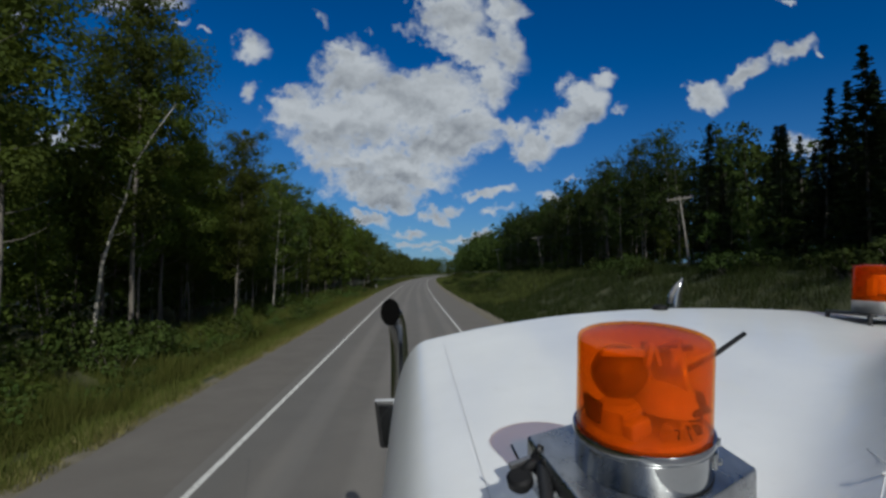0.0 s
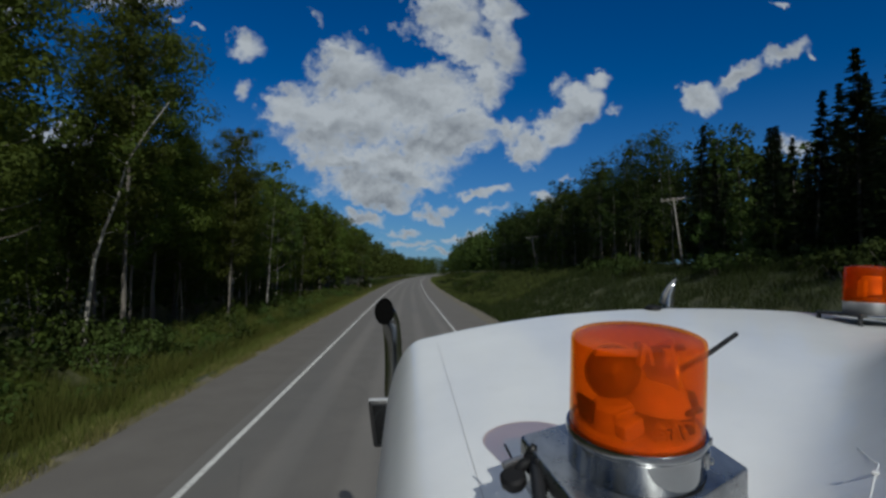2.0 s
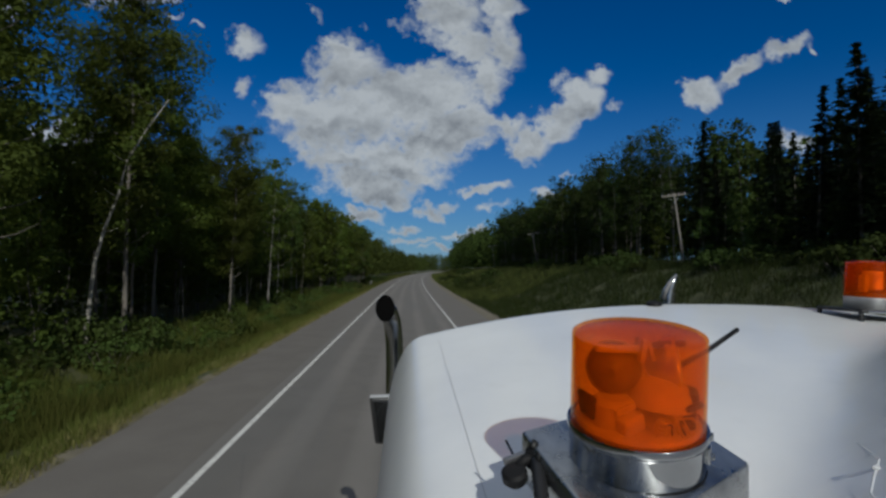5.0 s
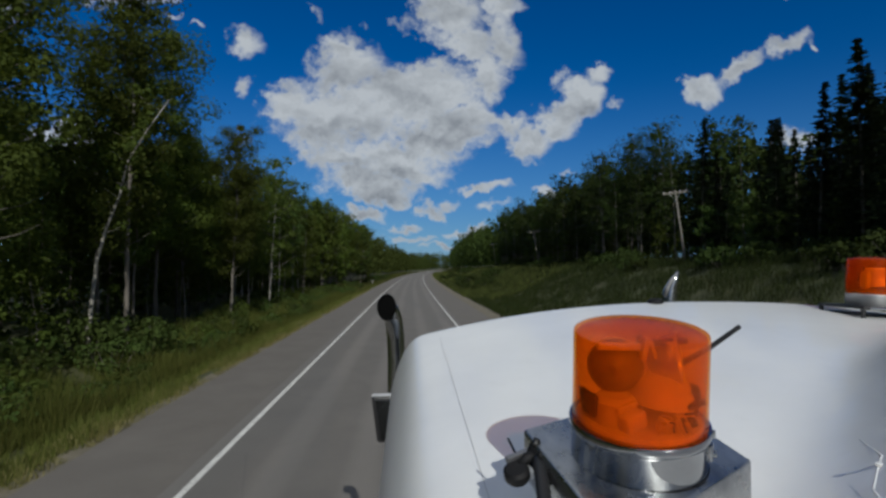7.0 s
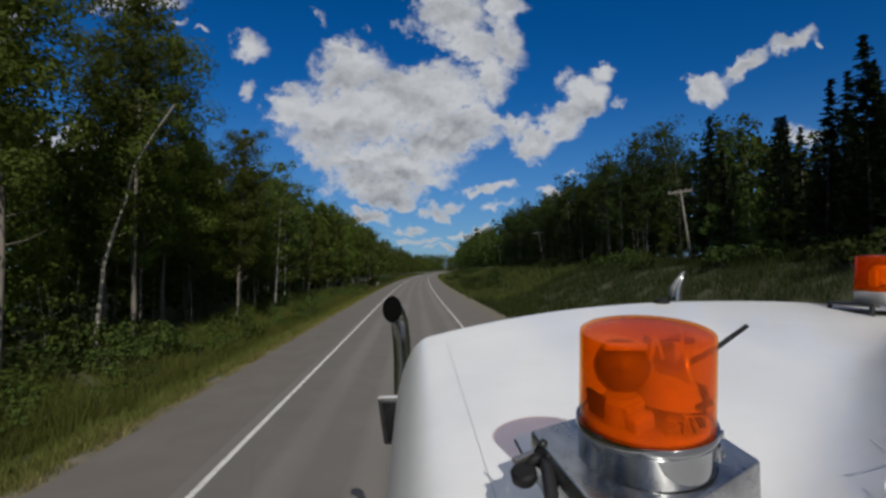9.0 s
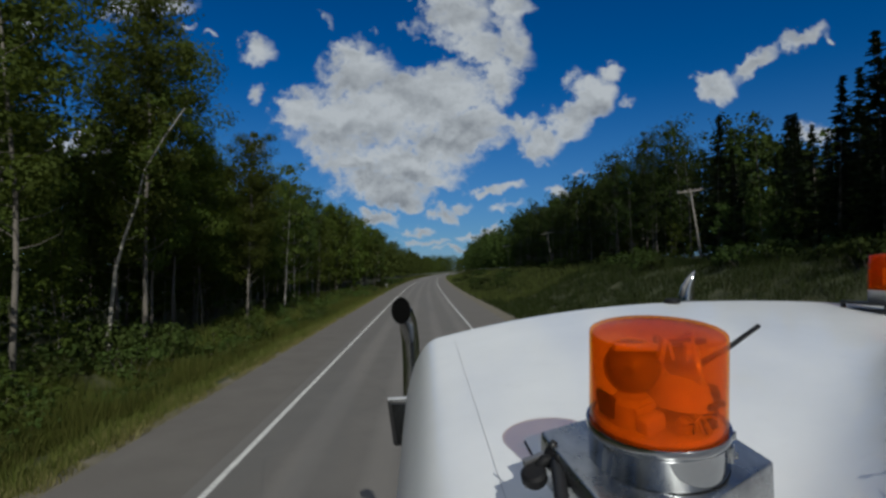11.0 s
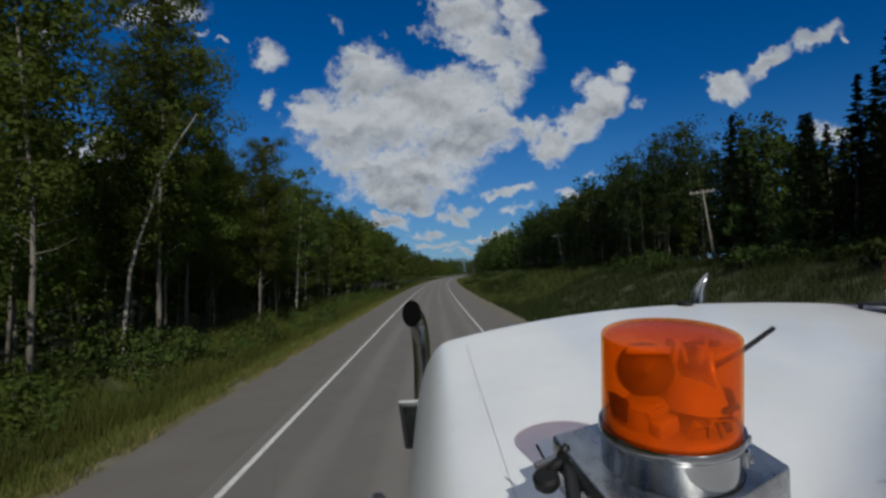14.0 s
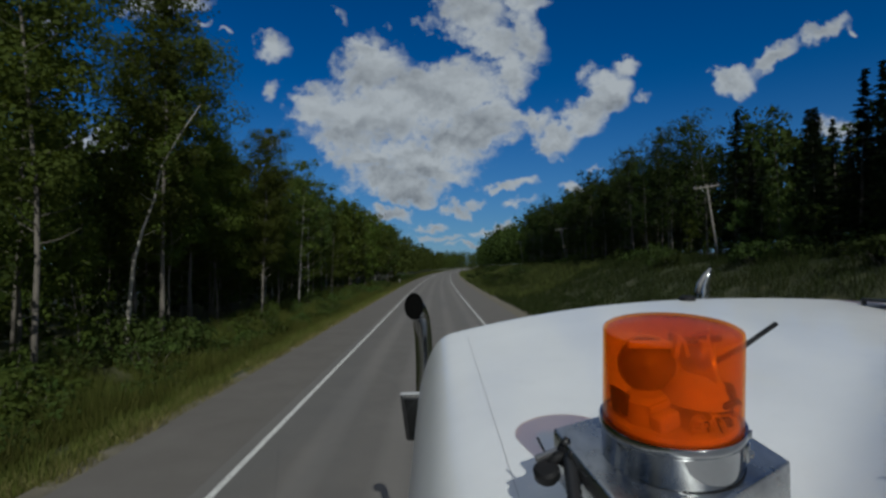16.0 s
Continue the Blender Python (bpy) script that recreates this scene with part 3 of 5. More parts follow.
def build_beacon(parent, at):
    """A rotating amber beacon: chrome collar with a clamp band, tinted dome and the works inside."""
    ring = part("beacon_collar", (lathe([(0.0, -0.045), (0.0765, -0.045), (0.0780, -0.0435), (0.0782, -0.010), (0.0790, -0.0075), (0.0800, -0.0065), (0.0806, -0.004),
                                         (0.0806, 0.001), (0.0798, 0.003), (0.0776, 0.003), (0.0772, -0.004), (0.0, -0.005)], 96), CHROME), parent, "polished chrome collar of the amber beacon", at)
    part("dome", (lathe(dome_profile(0.0762, 0.0752, 0.110, 0.0035), 96), AMBER), ring, "translucent amber plastic dome")
    part("gasket", (lathe([(0.0740, -0.0485), (0.0785, -0.0485), (0.0790, -0.0450), (0.0740, -0.0450), (0.0740, -0.0485)], 64), RUBBER), ring, "black rubber gasket")
    # the clamp band's toggle with its screw
    a = radians(-33)
    c, d = math.cos(a), math.sin(a)
    toggle = joined(box((0.014, 0.006, 0.020), pose(0.0788 * c, 0.0788 * d, -0.022, 0, 0, -123), 0.002),
                    box((0.006, 0.005, 0.009), pose(0.0808 * c, 0.0808 * d, -0.001, 0, 0, -123), 0.0015),
                    lathe([(0, 0), (0.0042, 0), (0.0042, 0.004), (0.003, 0.005), (0, 0.005)], 12, pose(0.0810 * c, 0.0810 * d, -0.024, 0, 90, -33)))
    part("toggle", (toggle, CHROME), ring, "chrome clamp toggle with a screw")
    # turning works: plate, motor, two bowl reflectors on a bridge, bell gear, brushes and wires
    part("turntable", (lathe([(0, 0.000), (0.070, 0.000), (0.072, 0.004), (0.070, 0.008), (0, 0.008)], 40), PALE_PLASTIC), ring)
    part("motor", (lathe([(0, 0.008), (0.024, 0.008), (0.024, 0.034), (0.018, 0.040), (0, 0.040)], 24, pose(-0.034, -0.014, 0)), PALE_PLASTIC), ring)
    part("gearbox", (box((0.014, 0.030, 0.040), pose(0.054, -0.020, 0.026, 0, 8, -22), 0.004), DARK_PLASTIC), ring)
    part("side_plate", (box((0.006, 0.034, 0.030), pose(-0.060, -0.004, 0.026, 0, -10, 14), 0.002), DARK_PLASTIC), ring)
    bell = [(0.0380, 0.026), (0.0378, 0.030), (0.035, 0.041), (0.029, 0.051), (0.018, 0.058), (0.007, 0.060), (0.005, 0.066), (0, 0.067), (0, 0.026), (0.0380, 0.026)]
    part("bell_gear", (lathe(bell, 40, pose(0.020, -0.012, 0.000, -4, 6, 0)), PALE_PLASTIC), ring)
    bowl = [(0.006, -0.022), (0.020, -0.016), (0.028, -0.003), (0.0325, 0.014), (0.031, 0.014), (0.026, -0.001), (0.018, -0.013), (0.0, -0.018)]
    for rz, rx, x, y, z, mat in ((62, 80, 0.034, 0.002, 0.071, SILVER), (150, 98, -0.030, 0.000, 0.066, GREY_PLASTIC)):
        aim = pose(x, y, z, 0, 0, rz) @ pose(0, 0, 0, rx)
        part("reflector", (lathe(bowl, 36, aim), mat), ring, "bowl reflector")
        part("bulb", (lathe([(0, -0.014), (0.005, -0.012), (0.0065, 0.0), (0.004, 0.007), (0, 0.009)], 12, aim), CHROME), ring)
        part("reflector_rim", (lathe([(0.0315, 0.013), (0.0342, 0.013), (0.0342, 0.016), (0.0315, 0.016), (0.0315, 0.013)], 36, aim), PALE_PLASTIC), ring)
    part("crossbar", (box((0.062, 0.007, 0.009), pose(-0.026, -0.014, 0.096, 0, 5, 4), 0.003), PALE_PLASTIC), ring)
    part("crossbar", (box((0.058, 0.007, 0.008), pose(0.022, -0.012, 0.098, 0, -4, -6), 0.003), GREY_PLASTIC), ring)
    part("yoke", (joined(box((0.007, 0.010, 0.026), pose(-0.002, -0.018, 0.094, 0, 10, 0), 0.003), box((0.005, 0.010, 0.022), pose(0.007, -0.018, 0.092, 0, -16, 0), 0.002)), PALE_PLASTIC), ring)
    part("socket", (lathe([(0, 0), (0.0045, 0), (0.0045, 0.024), (0.003, 0.020), (0, 0.020)], 14, pose(0.026, -0.022, 0.076)), PALE_PLASTIC), ring, "small bright lamp socket")
    for bx, by, bz, rx, ry, rz, w in ((0.044, -0.044, 0.034, 20, -28, -16, 0.026), (0.040, -0.050, 0.018, 20, 60, 10, 0.014), (0.050, -0.034, 0.020, 10, 70, 30, 0.022)):
        part("contact_arm", (box((w, 0.005, 0.008), pose(bx, by, bz, rx, ry, rz), 0.002), DARK_PLASTIC), ring)
    part("spindle", (tube([(0, 0, 0.006), (0, 0, 0.104)], 0.0035, 10), STEEL), ring)
    part("brush_block", (box((0.030, 0.018, 0.020), pose(-0.024, -0.040, 0.018, 0, -10, 24), 0.005, 3), PALE_PLASTIC), ring)
    part("brush_arm", (box((0.026, 0.006, 0.007), pose(-0.030, -0.038, 0.034, 0, -14, 12), 0.002), PALE_PLASTIC), ring)
    part("coil", (tube([(0.006 + 0.007 * math.cos(0.9 * i), -0.056 + 0.005 * math.sin(0.9 * i), 0.010 + 0.0008 * i) for i in range(24)], 0.0013, 6), SILVER), ring)
    part("terminal", (box((0.010, 0.008, 0.016), pose(0.004, -0.052, 0.018, 0, 20, 10), 0.002), PALE_PLASTIC), ring)
    part("lead", (tube([(0.006, -0.058, 0.012), (0.020, -0.060, 0.030), (0.040, -0.052, 0.026), (0.056, -0.034, 0.012)], 0.0011, 6), SILVER), ring)
    part("lead", (tube([(0.026, -0.060, 0.008), (0.021, -0.059, 0.024), (0.016, -0.056, 0.034)], 0.0011, 6), SILVER), ring)
    for k in range(5):
        b = -1.62 + 0.16 * k
        pts = [Vector((0.052 * math.cos(b) + 0.006 * q, 0.058 * math.sin(b) + 0.006 * math.sin(3 * q + 1.7 * k), 0.009 + 0.016 * math.sin(math.pi * q / 2.2 + 0.3 * k))) for q in (0, 0.5, 1.0, 1.4, 1.8, 2.2)]
        part("wire", (tube(pts, 0.0012, 6), RUBBER if k % 2 else SILVER), ring)
    return ring


def build_far_beacon(parent, at):
    """The second beacon: a plain painted steel drum with a shallow-peaked dome."""
    drum = part("beacon_drum", (lathe([(0, -0.040), (0.0705, -0.040), (0.0720, -0.038), (0.0720, -0.004), (0.0735, -0.002), (0.0735, 0.002), (0.070, 0.003), (0, 0.003)], 64), WORN_STEEL), parent, "grey worn metal drum of the far beacon", at)
    part("dome", (lathe(dome_profile(0.0728, 0.0716, 0.126, 0.008), 64), AMBER), drum, "translucent amber plastic dome")
    part("turntable", (lathe([(0, 0.002), (0.064, 0.002), (0.064, 0.016), (0, 0.016)], 32), GREY_PLASTIC), drum)
    part("reflector", (box((0.060, 0.012, 0.066), pose(0.014, 0.0, 0.062, 0, 0, -26), 0.005), SILVER), drum)
    part("lamp_post", (box((0.024, 0.024, 0.060), pose(-0.030, -0.010, 0.050, 0, 0, 20), 0.006), PALE_PLASTIC), drum)
    # darker area on the drum's right front
    part("nameplate", (box((0.052, 0.003, 0.028), pose(0.034, -0.0640, -0.021, 0, 0, 28), 0.001), DARK_PLASTIC), drum, "dark flat panel on the drum's right front")
    return drum


def prism(corners, top, height):
    """A folded plate box from its plan corners; top and bottom heights follow."""
    bm = bmesh.new()
    up = [bm.verts.new((x, y, top(x, y))) for x, y in corners]
    dn = [bm.verts.new((x, y, top(x, y) - height)) for x, y in corners]
    bm.faces.new(up), bm.faces.new(dn[::-1])
    n = len(up)
    for i in range(n):
        bm.faces.new((up[i], dn[i], dn[(i + 1) % n], up[(i + 1) % n]))
    bmesh.ops.recalc_face_normals(bm, faces=bm.faces[:])
    bmesh.ops.bevel(bm, geom=bm.edges[:], offset=0.004, segments=3, profile=0.5, affect="EDGES")
    return shade(bm, 30)


def build_wheel(parent, x, y, r=0.5, w=0.28):
    tyre = part("tyre", (lathe([(r * 0.55, -w / 2), (r * 0.93, -w / 2), (r, -w / 2 + 0.04), (r, w / 2 - 0.04), (r * 0.93, w / 2), (r * 0.55, w / 2), (r * 0.55, -w / 2)], 40, pose(0, 0, 0, 0, 90, 0)), RUBBER), parent, "", pose(x, y, r))
    part("rim", (lathe([(0, -0.06), (r * 0.25, -0.06), (r * 0.3, -0.1), (r * 0.56, -w / 2 + 0.01), (r * 0.58, w / 2 - 0.01), (r * 0.3, 0.08), (0, 0.06)], 32, pose(0, 0, 0, 0, 90, 0)), BRUSHED), tyre)


def build_truck():
    truck = thing("truck", "white heavy truck with amber roof beacons and twin exhaust stacks", "truck")
    cab = part("cab", build_cab(), truck, "glossy white painted cab with a rounded roof")
    part("roof_seam", seam_strip([(0.115 - 0.008 * (-1.8 + 0.112 * i), -1.0 + 0.112 * i) for i in range(26)], 0.00055), cab, "thin grey roof panel seam")
    part("roof_seam", seam_strip([(2.30 + 0.02 * min(1, i / 18), -1.0 + 0.112 * i) for i in range(22)], 0.0016), cab, "thin grey roof panel seam")
    # bonnet, chassis and front end below the roof line
    part("bonnet", (box((1.7, 2.3, 1.2), pose(XC, 3.4, 1.65), 0.16, 4), WHITE), truck)
    part("grille", (box((1.1, 0.06, 0.9), pose(XC, 4.57, 1.6), 0.03), CHROME), truck)
    part("bumper", (box((2.3, 0.25, 0.42), pose(XC, 4.75, 0.72), 0.05), CHROME), truck)
    part("windscreen", (box((2.0, 0.03, 0.72), pose(XC, 2.36, 2.62, -10), 0.01), GLASS), truck)
    for s in (-1, 1):
        part("fender", (box((0.42, 1.5, 0.5), pose(XC + s * 0.92, 3.75, 1.15), 0.14, 4), WHITE), truck)
        part("headlight", (lathe([(0, 0.02), (0.09, 0.015), (0.11, 0), (0.1, -0.05), (0, -0.06)], 24, pose(XC + s * 0.72, 4.57, 1.35, -90)), GLASS), truck)
        part("fuel_tank", (lathe([(0, -0.7), (0.28, -0.7), (0.3, -0.67), (0.3, 0.67), (0.28, 0.7), (0, 0.7)], 32, pose(XC + s * 0.9, 0.4, 0.85, 90)), BRUSHED), truck)
        build_wheel(truck, XC + s * 0.98, 3.8)
        build_wheel(truck, XC + s * 0.98, -1.2)
        build_wheel(truck, XC + s * 0.98, -2.5)
    part("chassis", (box((0.9, 7.6, 0.35), pose(XC, 0.9, 0.95), 0.02), STEEL), truck)
    # stacks: upright chrome pipes with a swept tip
    d = 4.2
    x, zt = -0.168, EYE - 0.40
    tip = [(x + 0.075, d + 0.10, 1.4), (x + 0.072, d + 0.10, zt - 0.36), (x + 0.064, d + 0.09, zt - 0.17), (x + 0.046, d + 0.05, zt - 0.02), (x + 0.022, d - 0.02, zt + 0.055), (x, d - 0.12, zt + 0.09)]
    stack = part("exhaust_pipe", (tube(tip, [0.070, 0.070, 0.070, 0.070, 0.071, 0.072], 36), PIPE), truck, "polished steel exhaust stack with a swept tip")
    # closed black disc: the hollow's darkness is put into its colour
    mouth = Matrix.Translation(Vector(tip[-1]) + Vector((-0.002, -0.022, 0.004))) @ pose(0, 0, 0, 82, 0, 10) @ Matrix.Diagonal((1, 1.38, 1, 1))
    part("mouth", (lathe([(0, -0.012), (0.0735, -0.012), (0.0745, 0.006), (0.067, 0.008), (0, 0.004)], 28, mouth), MOUTH_BLACK), stack, "black disc for the pipe's dark opening")
    part("stack_bracket", (box((0.5, 0.06, 0.05), pose(x + 0.32, d + 0.1, 1.6), 0.01), STEEL), stack)
    tip = [(2.130, d, 1.4), (2.130, d, EYE - 0.27), (2.134, d, EYE - 0.21), (2.146, d, EYE - 0.15), (2.164, d - 0.02, EYE - 0.085), (2.190, d - 0.03, EYE - 0.012)]
    stack = part("exhaust_pipe", (tube(tip, [0.060, 0.060, 0.058, 0.050, 0.034, 0.006], 32), PIPE), truck, "polished steel exhaust stack with an angle-cut tip")
    # grey strip laid where the cut pipe shows its shaded inside
    lip = [(2.078, d - 0.036, EYE - 0.22), (2.092, d - 0.046, EYE - 0.15), (2.126, d - 0.052, EYE - 0.085), (2.178, d - 0.052, EYE - 0.022)]
    part("mouth", (tube(lip, [0.016, 0.018, 0.016, 0.004], 12), GREY_PLASTIC), stack, "grey strip for the slanted pipe's shaded inside")
    # mirror on its arm by the door
    y = 3.4
    def leaf(w, h, low, depth, at):
        """A door-mirror panel, narrower towards its foot."""
        bm = box((w, depth, h), None, min(depth * 0.3, 0.018), 3)
        for v in bm.verts:
            if v.co.x < 0:
                v.co.x += low * (0.5 - v.co.z / h)
        bm.transform(at)
        return bm
    mir = part("mirror", (leaf(0.15, 0.292, 0.042, 0.07, pose(-0.158, y + 0.03, EYE - 0.968)), DARK_PLASTIC), truck, "black-framed door mirror with a pale top edge")
    part("mirror_glass", (leaf(0.112, 0.246, 0.038, 0.006, pose(-0.150, y - 0.0075, EYE - 0.972, 0, 0, -4)), MIRROR), mir, "mirror glass")
    part("mirror_cap", (box((0.146, 0.062, 0.005), pose(-0.157, y + 0.035, EYE - 0.8215, 0, -2, 0), 0.002, 3), SEAM), mir, "pale top edge")
    part("arm", (tube([(-0.10, y + 0.04, EYE - 0.85), (0.10, y - 0.1, EYE - 0.80), (0.40, y - 0.5, EYE - 0.85)], 0.014, 10), CHROME), mir)
    part("arm", (tube([(-0.10, y + 0.04, EYE - 1.10), (0.10, y - 0.1, EYE - 1.12), (0.40, y - 0.5, EYE - 1.1)], 0.014, 10), CHROME), mir)
    # near beacon on its folded aluminium bracket
    def deck(px, py):
        return EYE - 0.2260 + 0.158 * (py - 0.622) + 0.023 * (px - 0.2775)
    bracket = part("beacon_bracket", (prism(DECK, deck, 0.062), BRUSHED), truck, "folded brushed aluminium beacon bracket")
    build_beacon(truck, Matrix.Translation((0.2755, 0.622, EYE - 0.1800)) @ pose(0, 0, 0, 9.0, -2.6, 0))
    # black clamp knob, its bolts and a ribbed hose on the bracket's flank
    knob = part("clamp_knob", (lathe([(0, -0.010), (0.013, -0.010), (0.0165, -0.005), (0.0165, 0.005), (0.013, 0.009), (0, 0.010)], 24, pose(0.137, 0.66, EYE - 0.256, 22, -14, 0)), RUBBER), truck, "round black plastic clamp knob")
    part("wing", (box((0.034, 0.008, 0.010), pose(0.141, 0.674, EYE - 0.240, 10, -12, 18), 0.003), STEEL), knob, "dull steel wing of the clamp")
    part("stud", (tube([(0.140, 0.664, EYE - 0.250), (0.152, 0.668, EYE - 0.240), (0.166, 0.672, EYE - 0.238)], [0.006, 0.007, 0.008], 10), RUBBER), knob)
    part("joint", (box((0.020, 0.024, 0.026), pose(0.164, 0.672, EYE - 0.240, 15, 20, 35), 0.006, 3), RUBBER), knob)
    part("bolt", (tube([(0.160, 0.668, EYE - 0.226), (0.166, 0.672, EYE - 0.218)], 0.0045, 8), DARK_PLASTIC), knob)
    part("lever", (box((0.036, 0.008, 0.008), pose(0.178, 0.655, EYE - 0.233, 0, 12, 20), 0.003), DARK_PLASTIC), knob)
    ribs = [(0.166 - 0.020 * (i / 30), 0.664 - 0.130 * i / 30, EYE - 0.240 - 0.064 * (i / 30) ** 1.5) for i in range(31)]
    part("hose", (tube(ribs, [0.0092 if i % 2 else 0.0074 for i in range(31)], 14), DARK_PLASTIC), knob, "ribbed black hose")
    part("pin", (tube([(0.140, 0.680, EYE - 0.240), (0.132, 0.694, EYE - 0.224)], 0.0016, 6), RUBBER), knob)
    # far beacon on a black foot plate
    bx, by = 1.643, 1.78
    build_far_beacon(truck, Matrix.Translation((bx, by, EYE - 0.082)) @ pose(0, 0, 0, 1, 2, 0))
    zr = EYE - 0.124
    foot = part("beacon_foot", (box((0.30, 0.20, 0.010), pose(bx + 0.03, by - 0.005, zr - 0.004, 0, 2, 0), 0.003), DARK_PLASTIC), truck, "black steel beacon foot plate")
    for sx in (-0.115, 0.17):
        for sy in (-0.095, 0.085):
            zl = roof_z(bx + sx, by + sy)
            part("foot_leg", (box((0.012, 0.012, zr - zl + 0.012), pose(bx + sx, by + sy, (zr + zl) / 2 - 0.004), 0.002), DARK_PLASTIC), foot)
    part("foot_rail", (tube([(bx - 0.10, by - 0.106, zr - 0.001), (bx + 0.16, by - 0.106, zr - 0.006)], 0.0045, 8), CHROME), foot)
    # stub aerial, roof grommet, small roof fitting
    part("stub_aerial", (tube([(0.60, 1.16, roof_z(0.60, 1.16)), (0.685, 1.17, EYE - 0.180), (0.772, 1.19, EYE - 0.132)], [0.007, 0.006, 0.0055], 10), RUBBER), truck, "short black rubber stub aerial")
    part("roof_grommet", (lathe([(0, -0.01), (0.03, 0), (0.028, 0.012), (0.018, 0.018), (0, 0.02)], 16, pose(0.955, FRONT - 0.12, roof_z(0.955, FRONT - 0.12))), RUBBER), truck)
    def on_roof(px, py, lift):
        return (px, py, roof_z(px, py) + lift)
    bends = [(0.604, 0.674), (0.553, 0.588), (0.528, 0.567), (0.491, 0.533), (0.470, 0.500)]
    run = [on_roof(p[0] + (q[0] - p[0]) * k / 6, p[1] + (q[1] - p[1]) * k / 6, -0.0009) for p, q in zip(bends, bends[1:]) for k in range(6)]
    part("cable_tie", (tube(run, 0.0016, 6), WHITE), truck, "white cable tie on the roof")
    part("cable_clip", (box((0.010, 0.008, 0.003), pose(*on_roof(0.535, 0.572, 0.0005), 0, 0, 40), 0.001), WHITE), truck)
    return truck


build_truck()

# ---- woods and verges ----
rng = np.random.default_rng(7)
DRY_BLADES = leaf_material("dry_grass_blades", (0.080, 0.078, 0.024), (0.140, 0.128, 0.044), (0.34, 0.30, 0.15), 0.3)


def spread_leaves(centres, size, flat=0.0, aspect=0.62):
    """Leaf-shaped quads with random turns round their centres."""
    n = len(centres)
    a = rng.normal(size=(n, 3))
    a[:, 2] *= 1 - flat
    a /= np.linalg.norm(a, axis=1)[:, None]
    b = rng.normal(size=(n, 3))
    b -= a * np.sum(a * b, axis=1)[:, None]
    b /= np.linalg.norm(b, axis=1)[:, None]
    s = (size * rng.uniform(0.6, 1.35, n))[:, None]
    return np.stack([centres - a * s, centres + b * s * aspect, centres + a * s, centres - b * s * aspect], axis=1)


def clumped(clumps, per, spread, size):
    """Clumps of leaves that lie like shingles on each clump's outside."""
    pts, outs = [], []
    for c, r in clumps:
        d = rng.normal(size=(per, 3))
        d /= np.linalg.norm(d, axis=1)[:, None]
        rad = r * 1.45 * spread * np.clip(rng.normal(0.74, 0.19, per), 0.1, 1.15)
        pts.append(c + d * rad[:, None] * np.array([1, 1, 0.7]))
        outs.append(d)
    pts, outs = np.concatenate(pts), np.concatenate(outs)
    n = len(pts)
    nrm = outs + np.array([0, 0, 0.45]) + rng.normal(size=(n, 3)) * 0.24
    nrm /= np.linalg.norm(nrm, axis=1)[:, None]
    a = rng.normal(size=(n, 3))
    a -= nrm * np.sum(a * nrm, axis=1)[:, None]
    a /= np.linalg.norm(a, axis=1)[:, None]
    b = np.cross(nrm, a)
    s = (size * rng.uniform(0.6, 1.35, n))[:, None]
    return np.stack([pts - a * s, pts + b * s * 0.62, pts + a * s, pts - b * s * 0.62], axis=1)


def to_mesh(name, bm, mat):
    me = bpy.data.meshes.new(name)
    bm.to_mesh(me)
    bm.free()
    me.materials.append(mat)
    return me


def trunk_path(h, lean=(0, 0), wob=0.25, n=9):
    w = rng.normal(size=(n, 2)).cumsum(axis=0) * wob * 0.25
    return [Vector((lean[0] * (i / (n - 1)) ** 1.9 + w[i, 0] - w[0, 0], lean[1] * i / (n - 1) + w[i, 1] - w[0, 1], h * i / (n - 1) - (0.4 if i == 0 else 0))) for i in range(n)]


def on_path(path, s):
    k = min(len(path) - 1.001, max(0, s * (len(path) - 1)))
    return path[int(k)].lerp(path[int(k) + 1], k - int(k))


